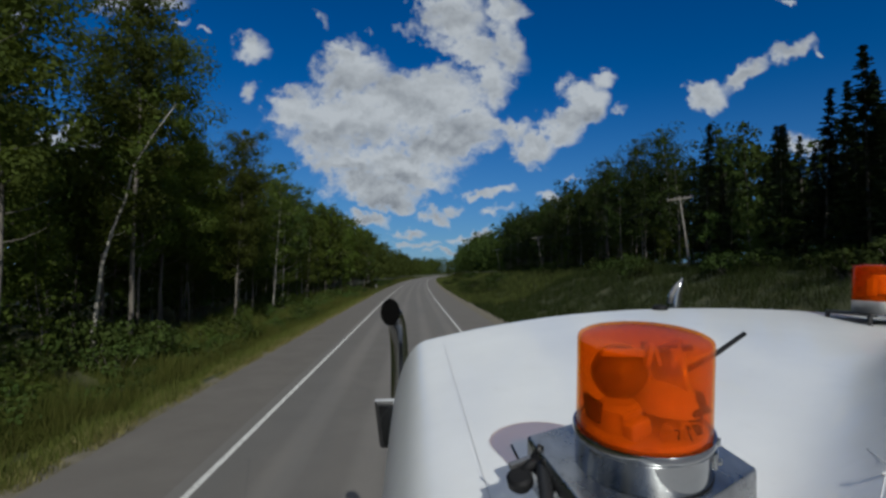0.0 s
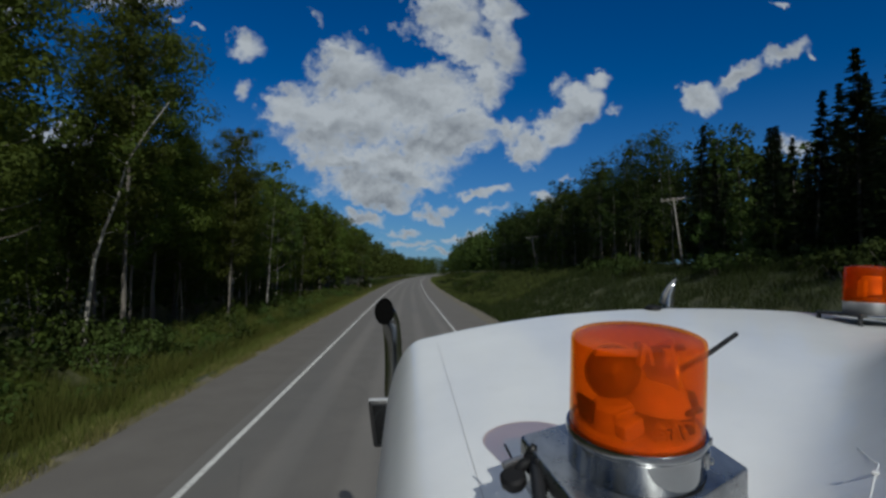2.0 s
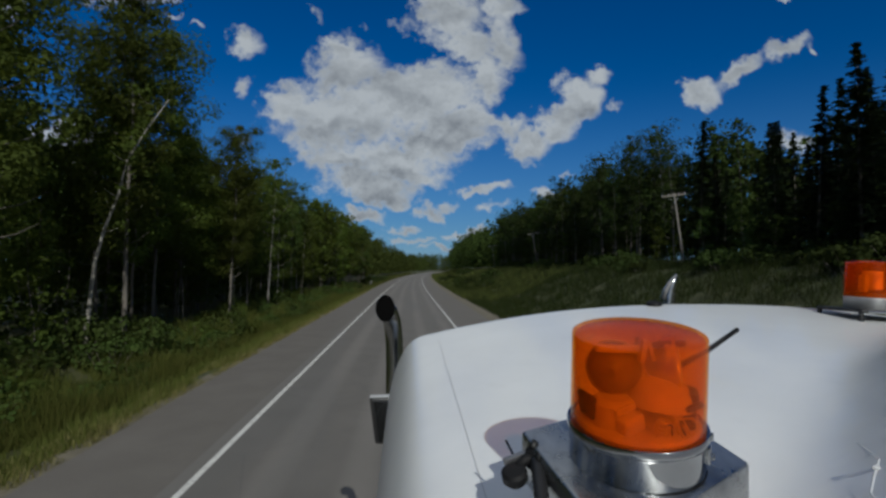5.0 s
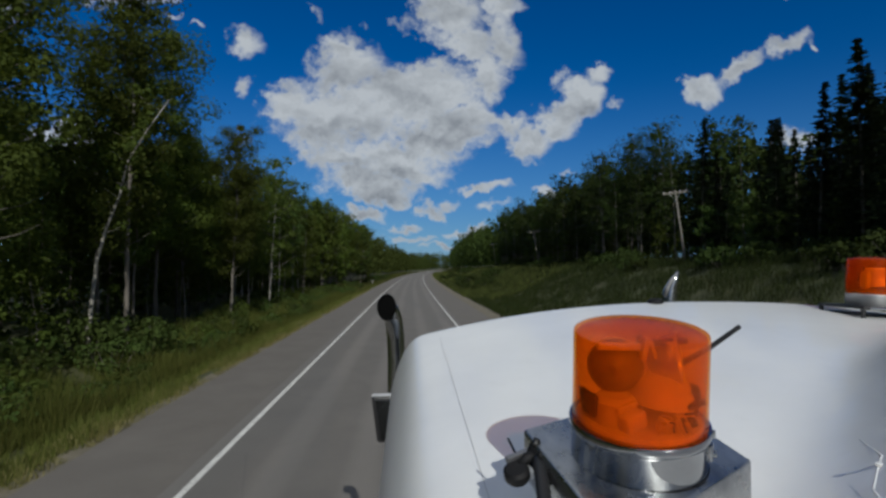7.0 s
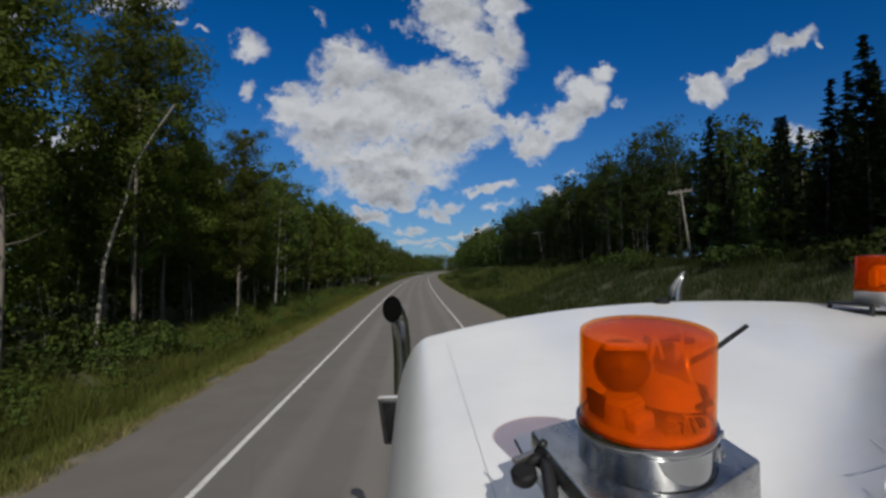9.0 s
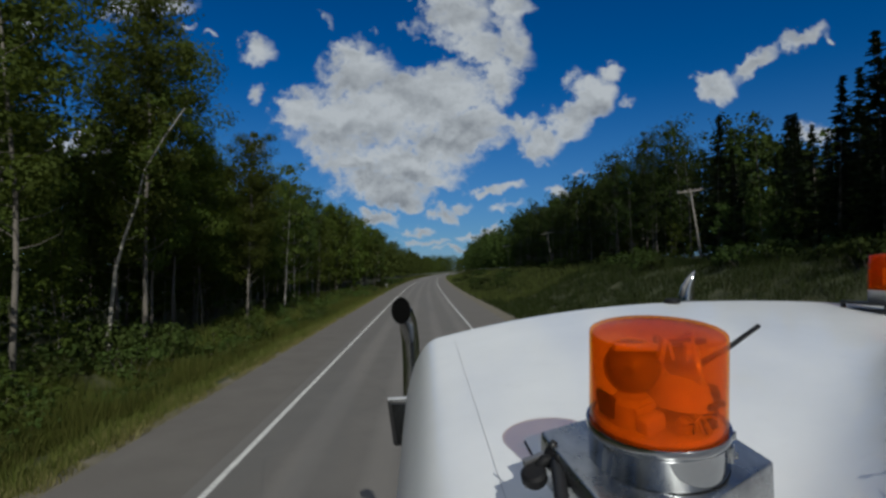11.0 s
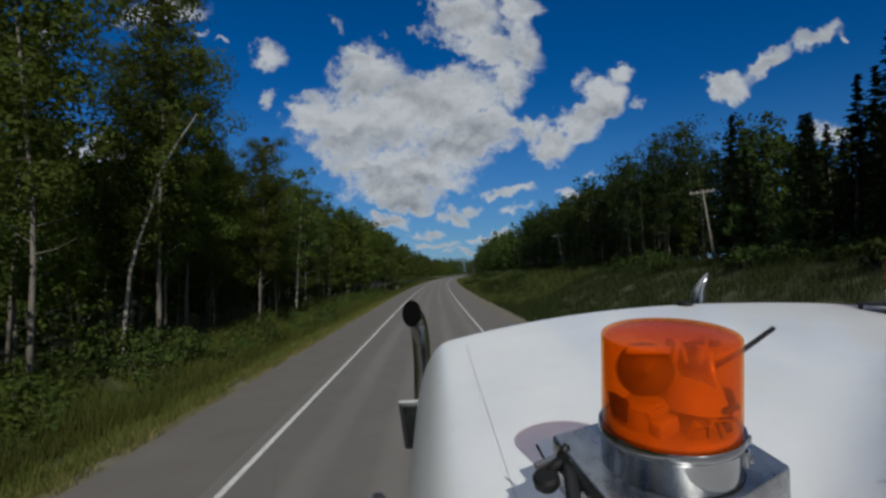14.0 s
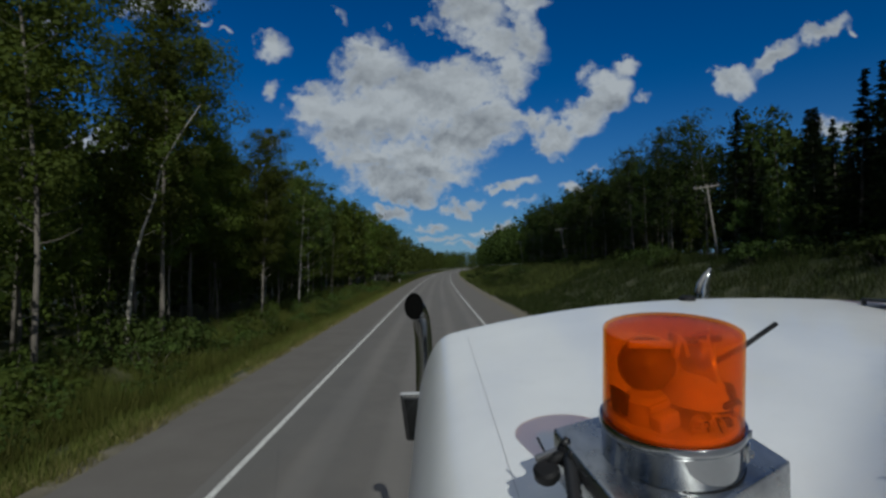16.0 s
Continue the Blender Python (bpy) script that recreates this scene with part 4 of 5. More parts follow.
def broadleaf(h, crown_from, width, n_clumps, per, leaf, bark_mat, leaf_mat, lean=(0, 0), stems=1, wob=0.3, girth=0.0068):
    """Trunk and crown meshes of a slender broadleaf tree."""
    bits, clumps, boles = [], [], []
    for k in range(stems):
        ll = (lean[0] + (rng.normal() * 1.0 if k else 0), lean[1] + (rng.normal() * 1.0 if k else 0))
        path = trunk_path(h * (1 - 0.1 * k), ll, wob)
        r0 = h * girth * rng.uniform(0.8, 1.1)
        boles.append(to_mesh("trunk", tube(path, [r0 * (1 - 0.86 * i / (len(path) - 1)) for i in range(len(path))], 7), bark_mat))
        for i in range(max(5, n_clumps // (2 * stems))):
            s = crown_from * 0.75 + (0.97 - crown_from * 0.75) * (i + rng.uniform(0, 0.8)) / max(5, n_clumps // (2 * stems))
            p = on_path(path, s)
            t = max(0.0, 1 - ((s - (crown_from + 0.28)) / 0.62) ** 2)
            reach = width * (0.35 + 0.65 * t) * rng.uniform(0.5, 1.1)
            a = i * 2.4 + rng.uniform(-0.5, 0.5)
            q = p + Vector((math.cos(a) * reach, math.sin(a) * reach, reach * rng.uniform(0.2, 0.75)))
            mid = p.lerp(q, 0.5) + Vector((0, 0, -0.08 * reach))
            bits.append(tube([p, mid, q], [r0 * 0.28 * (1.1 - s), r0 * 0.18 * (1.1 - s), 0.006], 4, False))
            if s > crown_from or rng.random() < 0.3:
                puff = 1.08
                clumps.append((np.array(q), puff * 0.55 * width / 1.9 * rng.uniform(0.7, 1.3)))
                clumps.append((np.array(mid + Vector(rng.normal(size=3) * 0.25)), puff * 0.5 * width / 1.9 * rng.uniform(0.7, 1.2)))
        for j in range(7):
            clumps.append((np.array(on_path(path, 0.74 + 0.042 * j)) + rng.normal(size=3) * 0.2, 0.56 * width / 1.9 * (1 - 0.09 * j) * rng.uniform(0.8, 1.2)))
    return boles, to_mesh("limbs", joined(*bits), bark_mat), quads("crown", clumped(clumps, per, 1.0, leaf), leaf_mat)


def spruce(h, width, whorls, leaf):
    path = trunk_path(h, (0, 0), 0.06)
    bm = tube(path, [h * 0.011 * (1 - 0.93 * i / 8) for i in range(9)], 7)
    me = bpy.data.meshes.new("trunk")
    bm.to_mesh(me)
    bm.free()
    me.materials.append(BARK_GREY)
    out = []
    for i in range(whorls):
        s = 0.08 + 0.91 * i / (whorls - 1)
        p = np.array(on_path(path, s))
        reach0 = width * (1 - s) ** 0.85 * rng.uniform(0.75, 1.15) + 0.12
        nb = 8 if s > 0.8 else 12
        for k in range(nb):
            a = rng.uniform(0, 6.283)
            p = np.array(on_path(path, min(0.995, s + rng.normal() * 0.016)))
            reach = reach0 * rng.uniform(0.5, 1.3)
            drop = rng.normal() * 0.14
            for t in np.linspace(0.3, 1.0, 3):
                c = p + np.array([math.cos(a) * reach * t, math.sin(a) * reach * t, (-0.38 + drop) * reach * t + 0.22 * reach * t * t])
                d = np.array([math.cos(a), math.sin(a), -0.25 + 0.3 * t])
                sd = np.array([-math.sin(a), math.cos(a), rng.uniform(-0.5, 0.5)])
                ln, wd = leaf * rng.uniform(0.7, 1.2) * (0.45 + reach * 0.25), leaf * 0.42 * (1.2 - t * 0.5)
                out.append([c - d * ln, c + sd * wd, c + d * ln * 0.9, c - sd * wd])
                up = np.array([d[0] * 0.2, d[1] * 0.2, -0.8])
                out.append([c - d * ln * 0.6, c + up * wd * 0.8, c + d * ln * 0.6, c - up * wd * 0.5])
    return [me], None, quads("crown", np.array(out), NEEDLES)


def shrub(r, h, n, per, leaf, mat):
    clumps, bits = [], []
    for k in range(n):
        a, d = rng.uniform(0, 6.283), r * math.sqrt(rng.uniform(0, 1))
        z = h * rng.uniform(0.25, 0.95) * (1 - 0.45 * (d / r) ** 2)
        c = np.array([d * math.cos(a), d * math.sin(a), z])
        clumps.append((c, 0.30 * rng.uniform(0.7, 1.3)))
        bits.append(tube([(c[0] * 0.2, c[1] * 0.2, -0.15), tuple(c * [0.7, 0.7, 0.6]), tuple(c)], [0.018, 0.011, 0.005], 4, False))
    return [], to_mesh("twigs", joined(*bits), BARK_GREY), quads("foliage", clumped(clumps, per, 1.0, leaf), mat)


HERO = [broadleaf(15.0 + 0.8 * i, 0.26 + 0.05 * (i % 3), 2.3 + 0.25 * (i % 2), 70, 190, 0.092, BARK_GREY, (LEAF_OLIVE, LEAF_ASPEN)[i % 2], (rng.normal() * 0.6, rng.normal() * 0.6)) for i in range(5)]
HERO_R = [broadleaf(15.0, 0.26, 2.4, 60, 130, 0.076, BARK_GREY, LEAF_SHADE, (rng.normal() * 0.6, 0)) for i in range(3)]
TALL = [broadleaf(14.5 + 1.2 * i % 3, 0.26 + 0.06 * (i % 3), 2.3 + 0.3 * (i % 2), 62, 48, 0.140, BARK_PALE if i in (1, 3, 4) else BARK_GREY, (LEAF_ASPEN, LEAF_OLIVE, LEAF_DARK)[i % 3], (rng.normal() * 0.6, rng.normal() * 0.6), 1 + (i == 3)) for i in range(6)]
MID = [broadleaf(14.0, 0.24, 2.5, 46, 22, 0.235, BARK_PALE if i in (1, 3) else BARK_GREY, (LEAF_ASPEN, LEAF_OLIVE, LEAF_DARK)[i % 3], (rng.normal() * 0.5, 0)) for i in range(5)]
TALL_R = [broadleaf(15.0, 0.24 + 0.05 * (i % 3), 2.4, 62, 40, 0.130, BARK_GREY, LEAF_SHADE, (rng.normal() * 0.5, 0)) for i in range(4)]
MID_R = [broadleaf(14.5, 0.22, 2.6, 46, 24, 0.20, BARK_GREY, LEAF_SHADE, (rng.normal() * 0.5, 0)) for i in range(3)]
SPRUCE = [spruce(13.5, 1.75, 46, 0.40), spruce(12.0, 1.5, 42, 0.37), spruce(15.0, 2.0, 48, 0.42)]
YOUNG = [broadleaf(6.0, 0.22, 1.3, 26, 34, 0.10, BARK_GREY, (LEAF_ASPEN, LEAF_OLIVE, LEAF_SHRUB)[i % 3], (0.3, 0)) for i in range(3)]
SHRUB = [shrub(1.2, 1.5, 26, 36, 0.086, (LEAF_SHRUB, LEAF_SHRUB, LEAF_OLIVE)[i % 3]) for i in range(4)]

FAR_BLADES = leaf_material("distant_grass", (0.035, 0.042, 0.011), (0.060, 0.068, 0.018), (0.110, 0.105, 0.035), 0.3)
# shrubs in the same leaves with shade put into their colour
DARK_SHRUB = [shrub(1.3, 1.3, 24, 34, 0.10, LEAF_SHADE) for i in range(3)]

LABELS = {
    "aspen": ("slender aspen with pale bark and green leaves", "tree", "roadside broadleaf trees", "crown", "trunk"),
    "birch": ("tall olive-green birch at the forest edge", "tree", "roadside broadleaf trees", "crown", "trunk"),
    "spruce": ("dark narrow spruce on the wooded bank", "tree", "roadside spruces", "crown", "trunk"),
    "young_tree": ("young leafy tree in the undergrowth", "tree", "young trees", "crown", "trunk"),
    "shrub": ("leafy green shrub on the grassy verge", "shrub", "verge shrubs", "foliage", "stems"),
}


def dress(tree, meshes, crown="crown"):
    for bole in meshes[0]:
        part("trunk", bole, tree)
    if meshes[1]:
        tagged(part("twigwork" if crown == "foliage" else "branchwork", meshes[1], tree), kind="stuff")
    part(crown, meshes[2], tree)


def plant(kind, meshes, q, y, scale=1.0, lift=0.0, squash=1.0, label=""):
    text, cat, group, crown, trunk = LABELS[kind]
    m = Matrix.Translation((q + bend(y), y, land(q, y) - 0.05 + lift)) @ pose(0, 0, 0, rng.normal() * 1.2, rng.normal() * 1.2, rng.uniform(0, 360)) @ Matrix.Diagonal((scale, scale, scale * squash, 1))
    tree = thing(kind, label or text, cat, group, at=m)
    dress(tree, meshes, crown)
    return tree


def any_of(kinds):
    return kinds[int(rng.integers(len(kinds)))]


def near_kind(i):
    return "aspen" if i % 2 else "birch"


# the leaning pale birch at the edge of the wood
rng = np.random.default_rng(21)
special = broadleaf(11.0, 0.62, 1.2, 16, 30, 0.10, BARK_PALE, LEAF_OLIVE, (2.9, 0), 1, 0.35, 0.0085)
tree = thing("birch", "leaning pale-barked birch at the forest edge", "tree", "roadside broadleaf trees", at=Matrix.Translation((-13.1, 22.6, land(-13.1, 22.6))))
dress(tree, special)
rng = np.random.default_rng(12)

# left wood
for k in range(5):
    y = 9.0 + 1.3 * k
    while y < 150:
        q = -13.6 - 2.7 * k + rng.normal() * 0.9
        if not (17.5 < y < 24.0 and q > -14.9) and q < -11.8:
            i = int(rng.integers(6))
            if y < 17 + 3.0 * k:
                # the younger, lower stand beside the truck
                plant(near_kind(i), MID[i % 5], q, y, rng.uniform(0.42, 0.58))
            elif k < 2 and y < 45:
                plant(near_kind(i), HERO[i % 5], q, y, rng.uniform(0.82, 1.04) if y < 33 else rng.uniform(0.62, 0.80))
            elif k < 3 and y < 75:
                plant(near_kind(i), TALL[i], q, y, rng.uniform(0.85, 1.1) if y < 27 else rng.uniform(0.66, 0.86))
            else:
                i %= 5
                plant(near_kind(i), MID[i], q, y, rng.uniform(0.72, 0.92) if y < 60 else rng.uniform(0.75, 1.05))
        y += rng.uniform(2.2, 4.0) * (1.0 if k < 3 else 1.35)
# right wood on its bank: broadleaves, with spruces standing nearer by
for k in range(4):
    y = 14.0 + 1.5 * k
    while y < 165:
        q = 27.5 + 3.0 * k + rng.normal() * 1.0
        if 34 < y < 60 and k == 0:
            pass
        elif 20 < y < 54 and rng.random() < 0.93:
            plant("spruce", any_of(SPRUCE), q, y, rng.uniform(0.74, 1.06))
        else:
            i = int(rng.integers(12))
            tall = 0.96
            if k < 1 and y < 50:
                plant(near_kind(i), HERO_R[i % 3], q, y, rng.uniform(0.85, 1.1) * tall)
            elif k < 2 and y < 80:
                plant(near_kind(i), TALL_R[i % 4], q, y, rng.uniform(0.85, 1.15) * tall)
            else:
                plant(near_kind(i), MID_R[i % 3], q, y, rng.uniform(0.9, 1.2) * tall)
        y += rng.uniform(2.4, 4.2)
# undergrowth along both edges
for i in range(96):
    y = 8 + 92 * (i / 96) ** 1.2
    q = rng.uniform(-14.0, -9.9)
    plant("shrub", any_of(SHRUB), q, y, rng.uniform(0.6, 1.35), squash=rng.uniform(0.7, 1.2))
for i in range(46):
    plant("young_tree", any_of(YOUNG), rng.uniform(-19, -13.6), rng.uniform(20, 95), rng.uniform(0.5, 1.05))
for i in range(46):
    q = rng.uniform(22, 28)
    y = rng.uniform(22, 130)
    if abs(q - 0.54 * y) < 2.0 and y < 50:
        continue
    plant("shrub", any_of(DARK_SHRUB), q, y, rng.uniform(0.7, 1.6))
for i in range(40):
    y = rng.uniform(95, 200)
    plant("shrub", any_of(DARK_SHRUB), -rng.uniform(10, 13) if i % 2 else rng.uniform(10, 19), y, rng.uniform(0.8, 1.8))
for i in range(34):
    plant("young_tree", any_of(YOUNG), rng.uniform(27, 30), rng.uniform(18, 130), rng.uniform(0.5, 1.0))


def woods(name, spots, label, mats, leaf, per):
    """Distant woodland as one mass of small leaf clumps and stems."""
    pts = []
    for q, y, h in spots:
        x, z = q + bend(y), land(q, y)
        n = per
        s = rng.uniform(0.12, 1.0, n)
        r = 2.3 * np.sqrt(np.clip(1 - ((s - 0.55) / 0.5) ** 2, 0.02, 1)) * np.sqrt(rng.uniform(0, 1, n))
        a = rng.uniform(0, 6.283, n)
        pts.append(np.stack([x + r * np.cos(a), y + r * np.sin(a), z + s * h], axis=1))
    ob = new(name, quads(name, spread_leaves(np.concatenate(pts), leaf), mats))
    return tagged(ob, label, "woodland", kind="stuff")


def spots(q0, q1, y0, y1, n, h=14.0):
    return [(rng.uniform(q0, q1), rng.uniform(y0, y1), h * rng.uniform(0.8, 1.15)) for _ in range(n)]


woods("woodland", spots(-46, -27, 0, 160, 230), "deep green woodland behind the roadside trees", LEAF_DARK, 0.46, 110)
# shade inside the left wood is put into the dark leaf colour
woods("undergrowth", spots(-27, -19, 4, 150, 130, 4.0), "undergrowth between the trees, darkened for the wood's inner shade", LEAF_DARK, 0.24, 130)
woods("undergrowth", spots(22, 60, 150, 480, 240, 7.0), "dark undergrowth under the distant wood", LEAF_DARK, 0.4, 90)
# bright gaps under the right wood closed with leaves painted shade-dark
woods("undergrowth", spots(31, 42, 10, 160, 170, 7.0), "undergrowth on the wooded bank, darkened for the wood's inner shade", LEAF_DARK, 0.24, 130)
woods("woodland", spots(-34, -12.5, 150, 480, 420, 14.5), "distant roadside woodland along the road", LEAF_FAR, 0.55, 95)
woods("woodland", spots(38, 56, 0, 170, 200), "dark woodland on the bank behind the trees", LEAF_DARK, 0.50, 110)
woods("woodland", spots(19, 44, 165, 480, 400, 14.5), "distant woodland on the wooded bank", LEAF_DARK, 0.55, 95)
woods("woodland", spots(-70, -13, 470, 900, 260, 15) + spots(24, 80, 470, 900, 200, 15) + spots(-110, 130, 760, 1000, 600, 25), "far forest where the road bends away", LEAF_FAR, 0.8, 80)
woods("woodland", spots(-42, -13, -300, -100, 150) + spots(-42, -14, -44, -24, 34), "roadside woodland behind the truck", LEAF_DARK, 0.8, 40)
# two stands added out of view to keep sun off the woods ahead
woods("woodland", spots(-46, -15, -30, 0, 48, 14.0), "unseen woodland added beside the truck, shading the left wood", LEAF_DARK, 0.62, 90)
woods("woodland", spots(28, 52, -70, 12, 110, 14.5), "unseen woodland added on the bank, shading the right wood", LEAF_DARK, 0.62, 80)
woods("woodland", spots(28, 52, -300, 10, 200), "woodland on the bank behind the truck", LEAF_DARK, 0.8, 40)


def grass(name, q0, q1, y0, y1, n, hmin, hmax, label, mat=BLADES, thin=0.0075):
    """Grass blades, bent and tapering, as one mass; denser close to the road's edge."""
    y = y0 + (y1 - y0) * rng.uniform(0, 1, n) ** 1.6
    q = rng.uniform(q0, q1, n)
    tuft = np.array([noise.noise((a * 0.6, b * 0.6, 1.7)) for a, b in zip(q, y)])
    keep = tuft > -0.35
    q, y, tuft = q[keep], y[keep], tuft[keep]
    n = len(q)
    zs = np.array([land(a, b) for a, b in zip(q, y)])
    xs = q + np.array([bend(b) for b in y])
    h = rng.uniform(hmin, hmax, n) * (0.85 + 0.9 * np.clip(tuft, -0.3, 0.6))
    a = rng.uniform(0, 6.283, n)
    side = np.stack([np.cos(a), np.sin(a), np.zeros(n)], axis=1) * (thin * (1 + y / 22.0))[:, None]
    lean = np.stack([rng.normal(size=n) * 0.3, rng.normal(size=n) * 0.3, np.ones(n)], axis=1) * h[:, None]
    base = np.stack([xs, y, zs - 0.03], axis=1)
    v = np.stack([base - side, base + side, base + lean + side * 0.25, base + lean - side * 0.25], axis=1)
    return tagged(new(name, quads(name, v, mat)), label, "grass", kind="stuff")


grass("grass", -12.6, -6.9, 4, 110, 80000, 0.14, 0.5, "long green and yellowing roadside grass")
grass("grass", -14.0, -9.6, 6, 100, 36000, 0.5, 1.15, "tall olive and tan weeds along the shrubs", BLADES, 0.006)
grass("grass", -8.2, -6.70, 4, 90, 44000, 0.07, 0.32, "pale dry grass along the gravel edge", DRY_BLADES)
grass("grass", -11.2, -8.8, 5, 80, 30000, 0.5, 1.0, "olive and straw-coloured weeds in front of the shrubs", BLADES, 0.006)
grass("grass", 7.4, 27.0, 16, 150, 95000, 0.3, 0.9, "long green grass on the wooded bank, coloured as in shade", BANK_BLADES)

grass("grass", 7.3, 22.0, 70, 420, 26000, 0.4, 1.0, "long green grass along the far stretch of road", FAR_BLADES, 0.012)
grass("grass", -13.5, -7.0, 80, 420, 22000, 0.3, 0.9, "long green grass along the far stretch of road", FAR_BLADES, 0.012)


def utility_pole(q, y, h, lean):
    pole = thing("utility_pole", "weathered wooden utility pole with a crossarm", "utility pole", "utility poles", at=Matrix.Translation((q + bend(y), y, land(q, y) - 0.1)) @ pose(0, 0, 0, 0, lean, 0))
    part("post", (tube([(0, 0, -0.3), (0, 0, h * 0.5), (0, 0, h)], [0.095, 0.082, 0.068], 12), WOOD_POLE), pole)
    part("crossarm", (box((2.3, 0.11, 0.13), pose(0, 0.12, h - 0.22), 0.01), WOOD_POLE), pole)
    for x in (-1.05, -0.45, 0.5, 1.05):
        part("insulator", (lathe([(0, 0), (0.035, 0), (0.04, 0.04), (0.055, 0.06), (0.05, 0.1), (0.02, 0.13), (0, 0.13)], 12, pose(x, 0.12, h - 0.155)), STEEL), pole)
    for s in (-1, 1):
        part("brace", (tube([(0, 0.13, h - 0.95), (s * 0.55, 0.13, h - 0.28)], 0.016, 6), STEEL), pole)
    return pole


POLES = [156, 101, 46, -9, -64, -119]
for y in POLES:
    utility_pole(24.9, y, 6.9, -8.0)
for a, b in zip(POLES, POLES[1:]):
    for off in (-1.05, 0.5, 1.05):
        pa, pb = [Vector((24.9 + bend(t) + off - 0.95, t + 0.12, land(24.9, t) + 6.75 - 0.12 * off)) for t in (a, b)]
        pts = [pa.lerp(pb, k / 10) - Vector((0, 0, 4.4 * (k / 10) * (1 - k / 10) * 0.9)) for k in range(11)]
        tagged(new("power_cable", to_mesh("power_cable", tube(pts, 0.012, 5), RUBBER)), "thin black power cable between wooden poles", "cable", "power cables")


# ---- what the road has passed: side road, signs, notice board, trestle, rock ----
def side_road():
    vs, fs, n = [], [], 24
    for i in range(n + 1):
        x = EDGE_L + 0.3 - 70 * (i / n) ** 1.5
        half = 6.0 + 9.0 * math.exp(-abs(x - EDGE_L) / 7.0)
        vs += [(x, -54 - half, 0.0 + land(x, -54) * (0 if i < 2 else 1) + 0.008), (x, -54 + half, 0.0 + land(x, -54) * (0 if i < 2 else 1) + 0.008)]
    fs = [(2 * i, 2 * i + 1, 2 * i + 3, 2 * i + 2) for i in range(n)]
    tagged(new("side_road", mesh("side_road", vs, fs, GRAVEL, True)), "pale gravel side road joining the highway", "road", kind="structure")


def sign_post(name, label, q, y, h, plates):
    ob = thing(name, label, "road sign", at=Matrix.Translation((q + bend(y), y, land(q, y) - 0.1)))
    part("post", (box((0.07, 0.05, h + 0.3), pose(0, 0.03, h / 2 - 0.15), 0.006), STEEL), ob)
    for pname, w, hh, z, turn, mat, text in plates:
        part(pname, (box((w, 0.008, hh), pose(0, 0, z, 0, turn, 0), 0.003), mat), ob, text)
    return ob


SIGN_GREY = metal("bare_sign_metal", (0.42, 0.43, 0.44), 0.45, 0.6)
SIGN_DULL = plain("weathered_sign_back", (0.12, 0.12, 0.115), 0.7)
SIGN_ORANGE = plain("orange_sign_face", (0.85, 0.20, 0.02), 0.45)
SIGN_BLACK = plain("sign_black", (0.02, 0.02, 0.02), 0.5)
BLUE_BOARD = plain("blue_board_paint", (0.06, 0.13, 0.27), 0.6, (0.08, 0.17, 0.33))
GREY_WOOD = bark("grey_timber", (0.20, 0.20, 0.19), (0.34, 0.34, 0.32), (0.12, 0.12, 0.11))
SLAB = plain("pale_concrete", (0.32, 0.33, 0.32), 0.9)
NOTICE = plain("faded_notice", (0.03, 0.06, 0.16), 0.6)


def rock_mat():
    k = Mat("outcrop_rock", 0.9)
    c = k.ramp(k.noise(0.6, 7.0), (0.3, (0.16, 0.135, 0.12)), (0.7, (0.34, 0.29, 0.26)))
    c = k.mix(k.ramp(k.noise(0.25, 5.0), (0.5, (0, 0, 0)), (0.6, (0.8, 0.8, 0.8))), c, (0.05, 0.055, 0.025))
    return k.colour(c).bump(k.noise(2.0, 8.0), 0.9, 0.2).m


def rock_outcrop(q, y, r, h):
    bm = bmesh.new()
    bmesh.ops.create_icosphere(bm, subdivisions=5, radius=1.0)
    for v in bm.verts:
        d = 1 + 0.28 * noise.fractal(v.co * 1.6, 1.0, 2.0, 5)
        v.co = Vector((v.co.x * r * d, v.co.y * r * 1.3 * d, v.co.z * h * d))
    part("rock_face", (shade(bm, 35), rock_mat()), thing("rock_outcrop", "bare brown rock outcrop on the wooded hill", "rock", at=Matrix.Translation((q, y, land(q, y) - 1))))


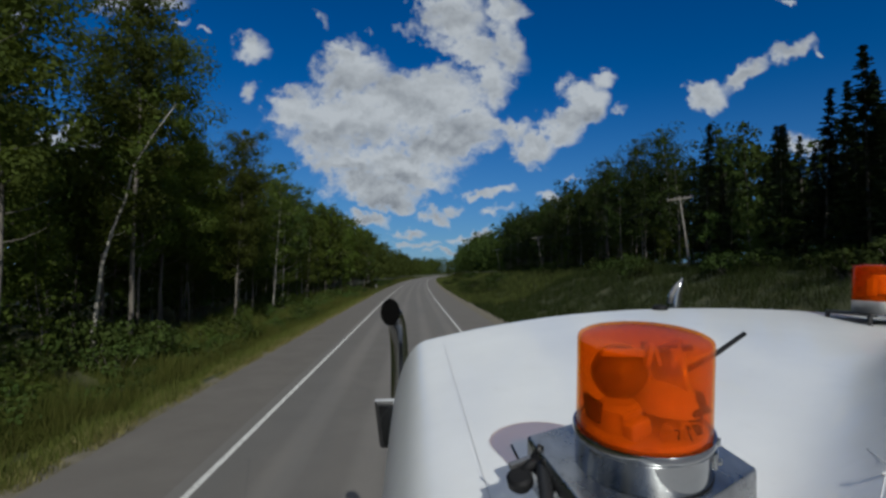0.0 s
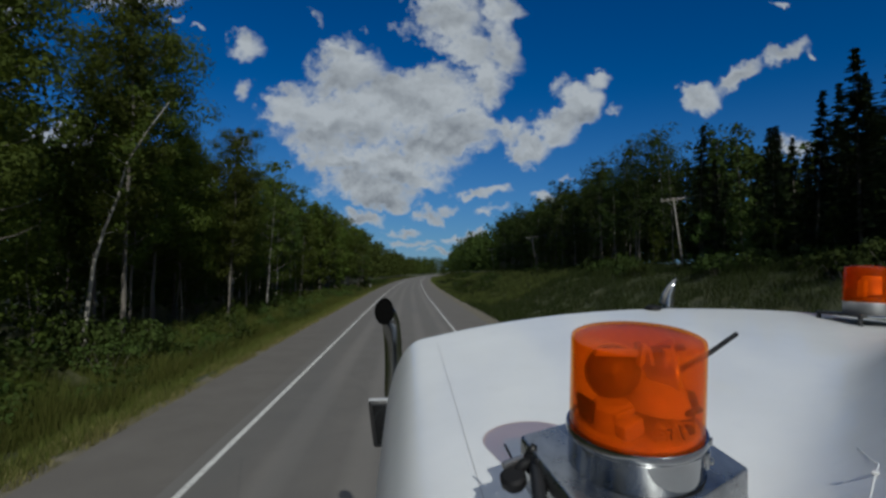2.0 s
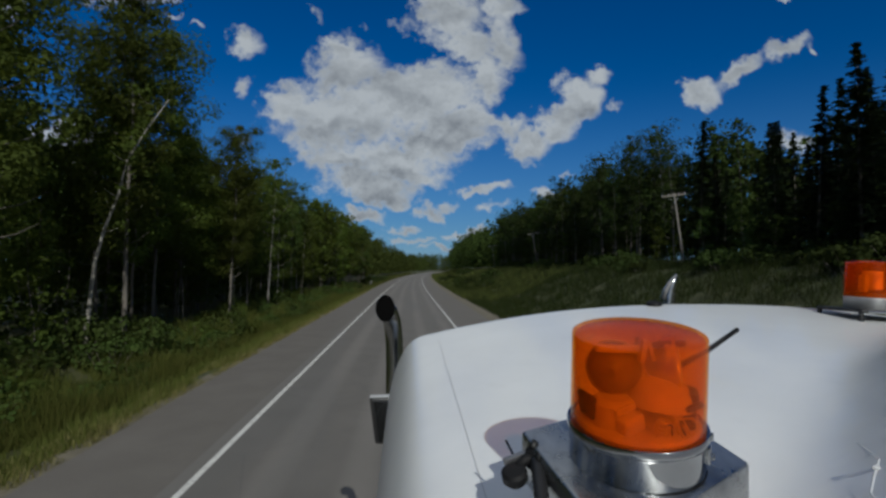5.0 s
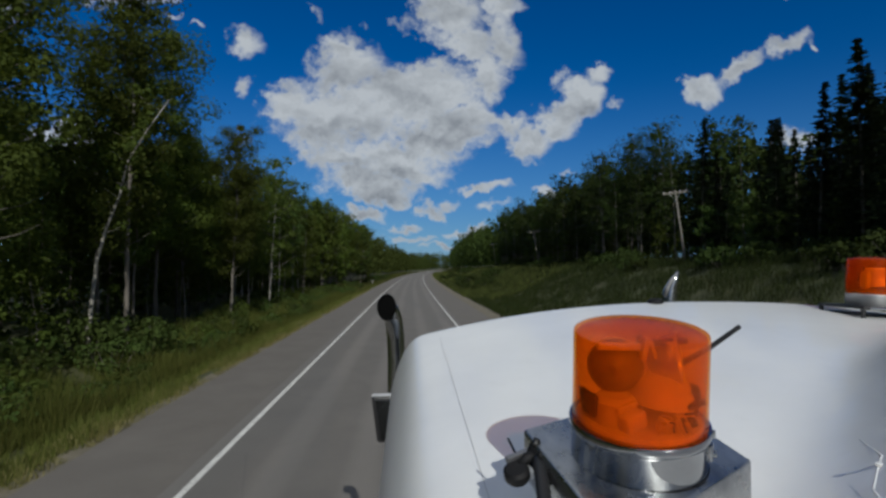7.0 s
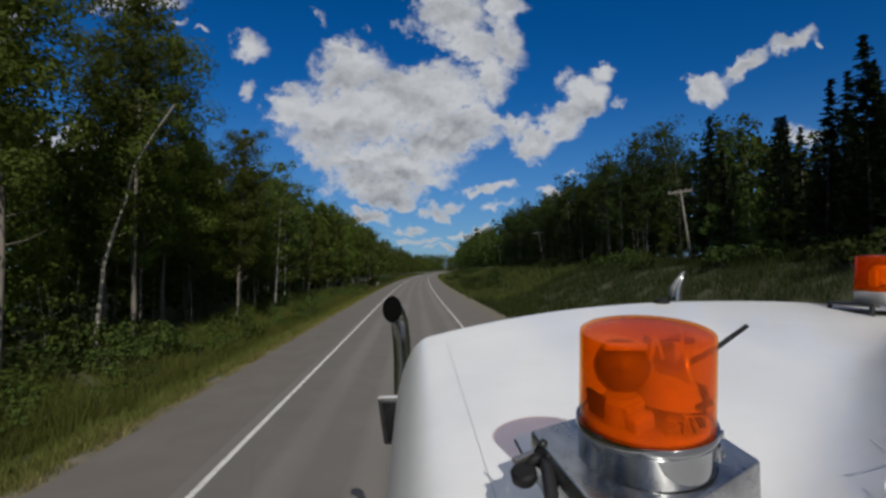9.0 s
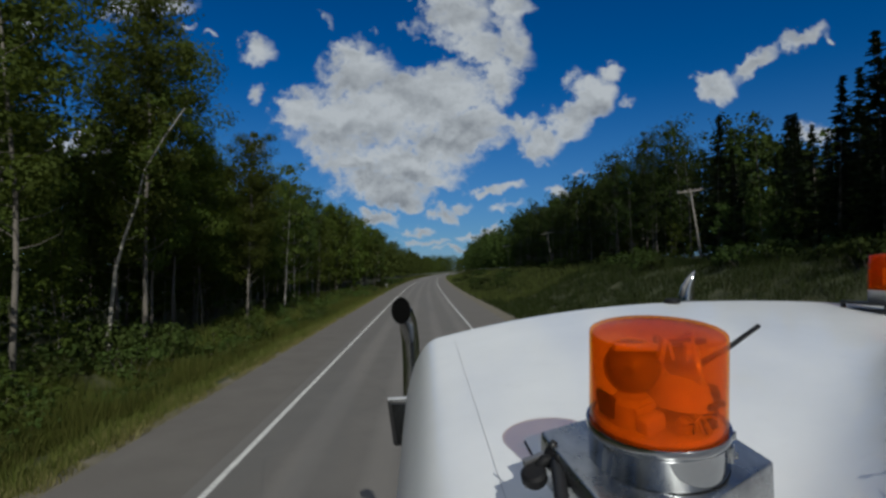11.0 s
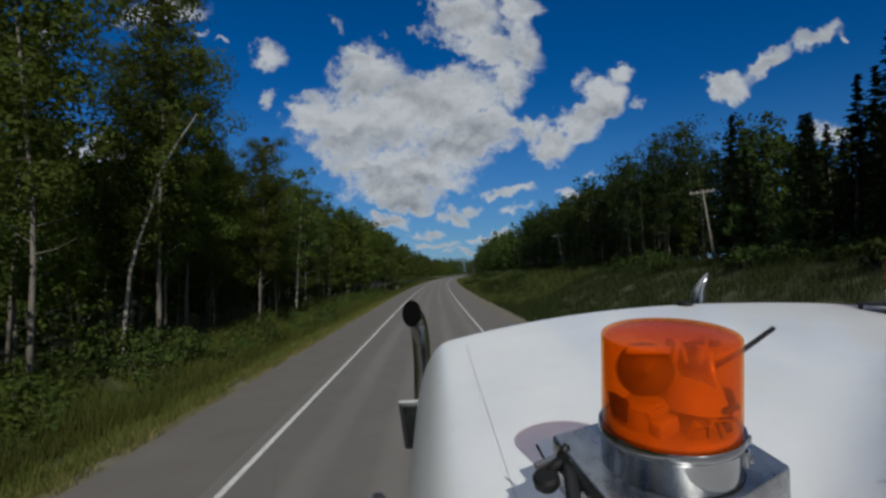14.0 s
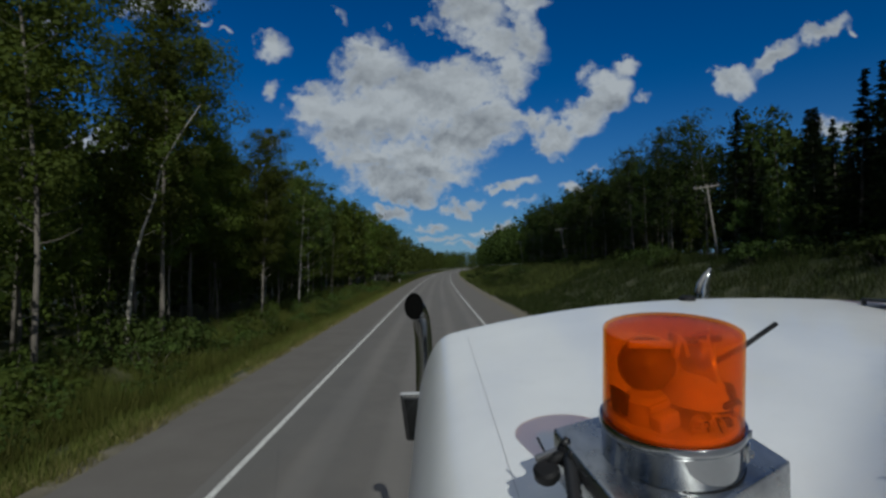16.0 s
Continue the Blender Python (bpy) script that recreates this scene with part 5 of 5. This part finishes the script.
def notice_board(q, y):
    ob = thing("notice_board", "blue roofed wooden notice board on a concrete slab", "notice board", at=Matrix.Translation((q, y, land(q, y) + 0.05)) @ pose(0, 0, 0, 0, 0, -12))
    part("slab", (box((3.2, 1.6, 0.18), pose(0, 0, 0.0), 0.02), SLAB), ob)
    for x in (-1.05, 1.05):
        part("post", (box((0.16, 0.16, 3.2), pose(x, 0, 1.6), 0.012), GREY_WOOD), ob)
        part("brace", (box((0.07, 0.07, 0.75), pose(x * 0.86, -0.2, 2.3, 35, 0, 0), 0.008), GREY_WOOD), ob)
    part("board", (box((1.94, 0.08, 1.15), pose(0, 0, 1.72), 0.01), BLUE_BOARD), ob, "blue painted board")
    part("notice", (box((0.36, 0.012, 0.5), pose(0.62, -0.05, 1.72), 0.003), NOTICE), ob, "small dark notice")
    part("notice_head", (box((0.34, 0.012, 0.12), pose(0.62, -0.052, 2.06), 0.003), SLAB), ob)
    for s in (-1, 1):
        part("roof_slope", (box((2.7, 0.85, 0.05), pose(0, s * 0.36, 2.75, s * -28, 0, 0), 0.008), GREY_WOOD), ob, "grey shingled roof slope")


def trestle(q, y):
    ob = thing("timber_trestle", "weathered timber trestle with a slatted panel in the grass", "trestle", at=Matrix.Translation((q, y, land(q, y))) @ pose(0, 0, 0, 0, 0, 20))
    for x in (-0.4, 0.4):
        for d in (-0.35, 0.35):
            part("leg", (box((0.09, 0.09, 3.0), pose(x, d, 1.5, 0, 0, 0), 0.008), GREY_WOOD), ob)
        part("prop", (box((0.07, 0.07, 2.0), pose(x * 2.1, 0, 0.75, 0, 38 if x > 0 else -38, 0), 0.008), GREY_WOOD), ob)
    for i in range(9):
        part("slat", (box((0.72, 0.025, 0.1), pose(0, -0.4, 1.75 + 0.14 * i, 20), 0.004), GREY_WOOD), ob)
    for z in (1.55, 3.0):
        part("rail", (box((0.95, 0.07, 0.09), pose(0, -0.36, z), 0.008), GREY_WOOD), ob)


side_road()
sign_post("warning_sign", "grey metal back of a diamond warning sign with a tab", -9.3, -173, 2.5, [("diamond", 0.75, 0.75, 2.4, 45, SIGN_GREY, "bare grey diamond plate"), ("tab", 0.6, 0.45, 1.6, 0, SIGN_GREY, "bare grey tab plate")])
sign_post("construction_sign", "bright orange diamond construction sign on a post", 8.0, -82, 3.6, [("diamond", 0.75, 0.75, 3.5, 45, SIGN_ORANGE, "bright orange diamond face"), ("symbol", 0.22, 0.3, 3.5, 0, SIGN_BLACK, "dark symbol")])
sign_post("marker_sign", "small grey roadside marker sign in the grass", -9.6, 131, 1.5, [("plate", 0.5, 0.5, 1.35, 45, SIGN_DULL, "dull grey plate")])
notice_board(17.8, -164)
trestle(-17.3, -84)
rock_outcrop(44, -69, 9, 8.5)
for i in range(14):
    plant("spruce", any_of(SPRUCE), rng.uniform(34, 60), rng.uniform(-110, -40), rng.uniform(0.5, 0.9), 0.0)
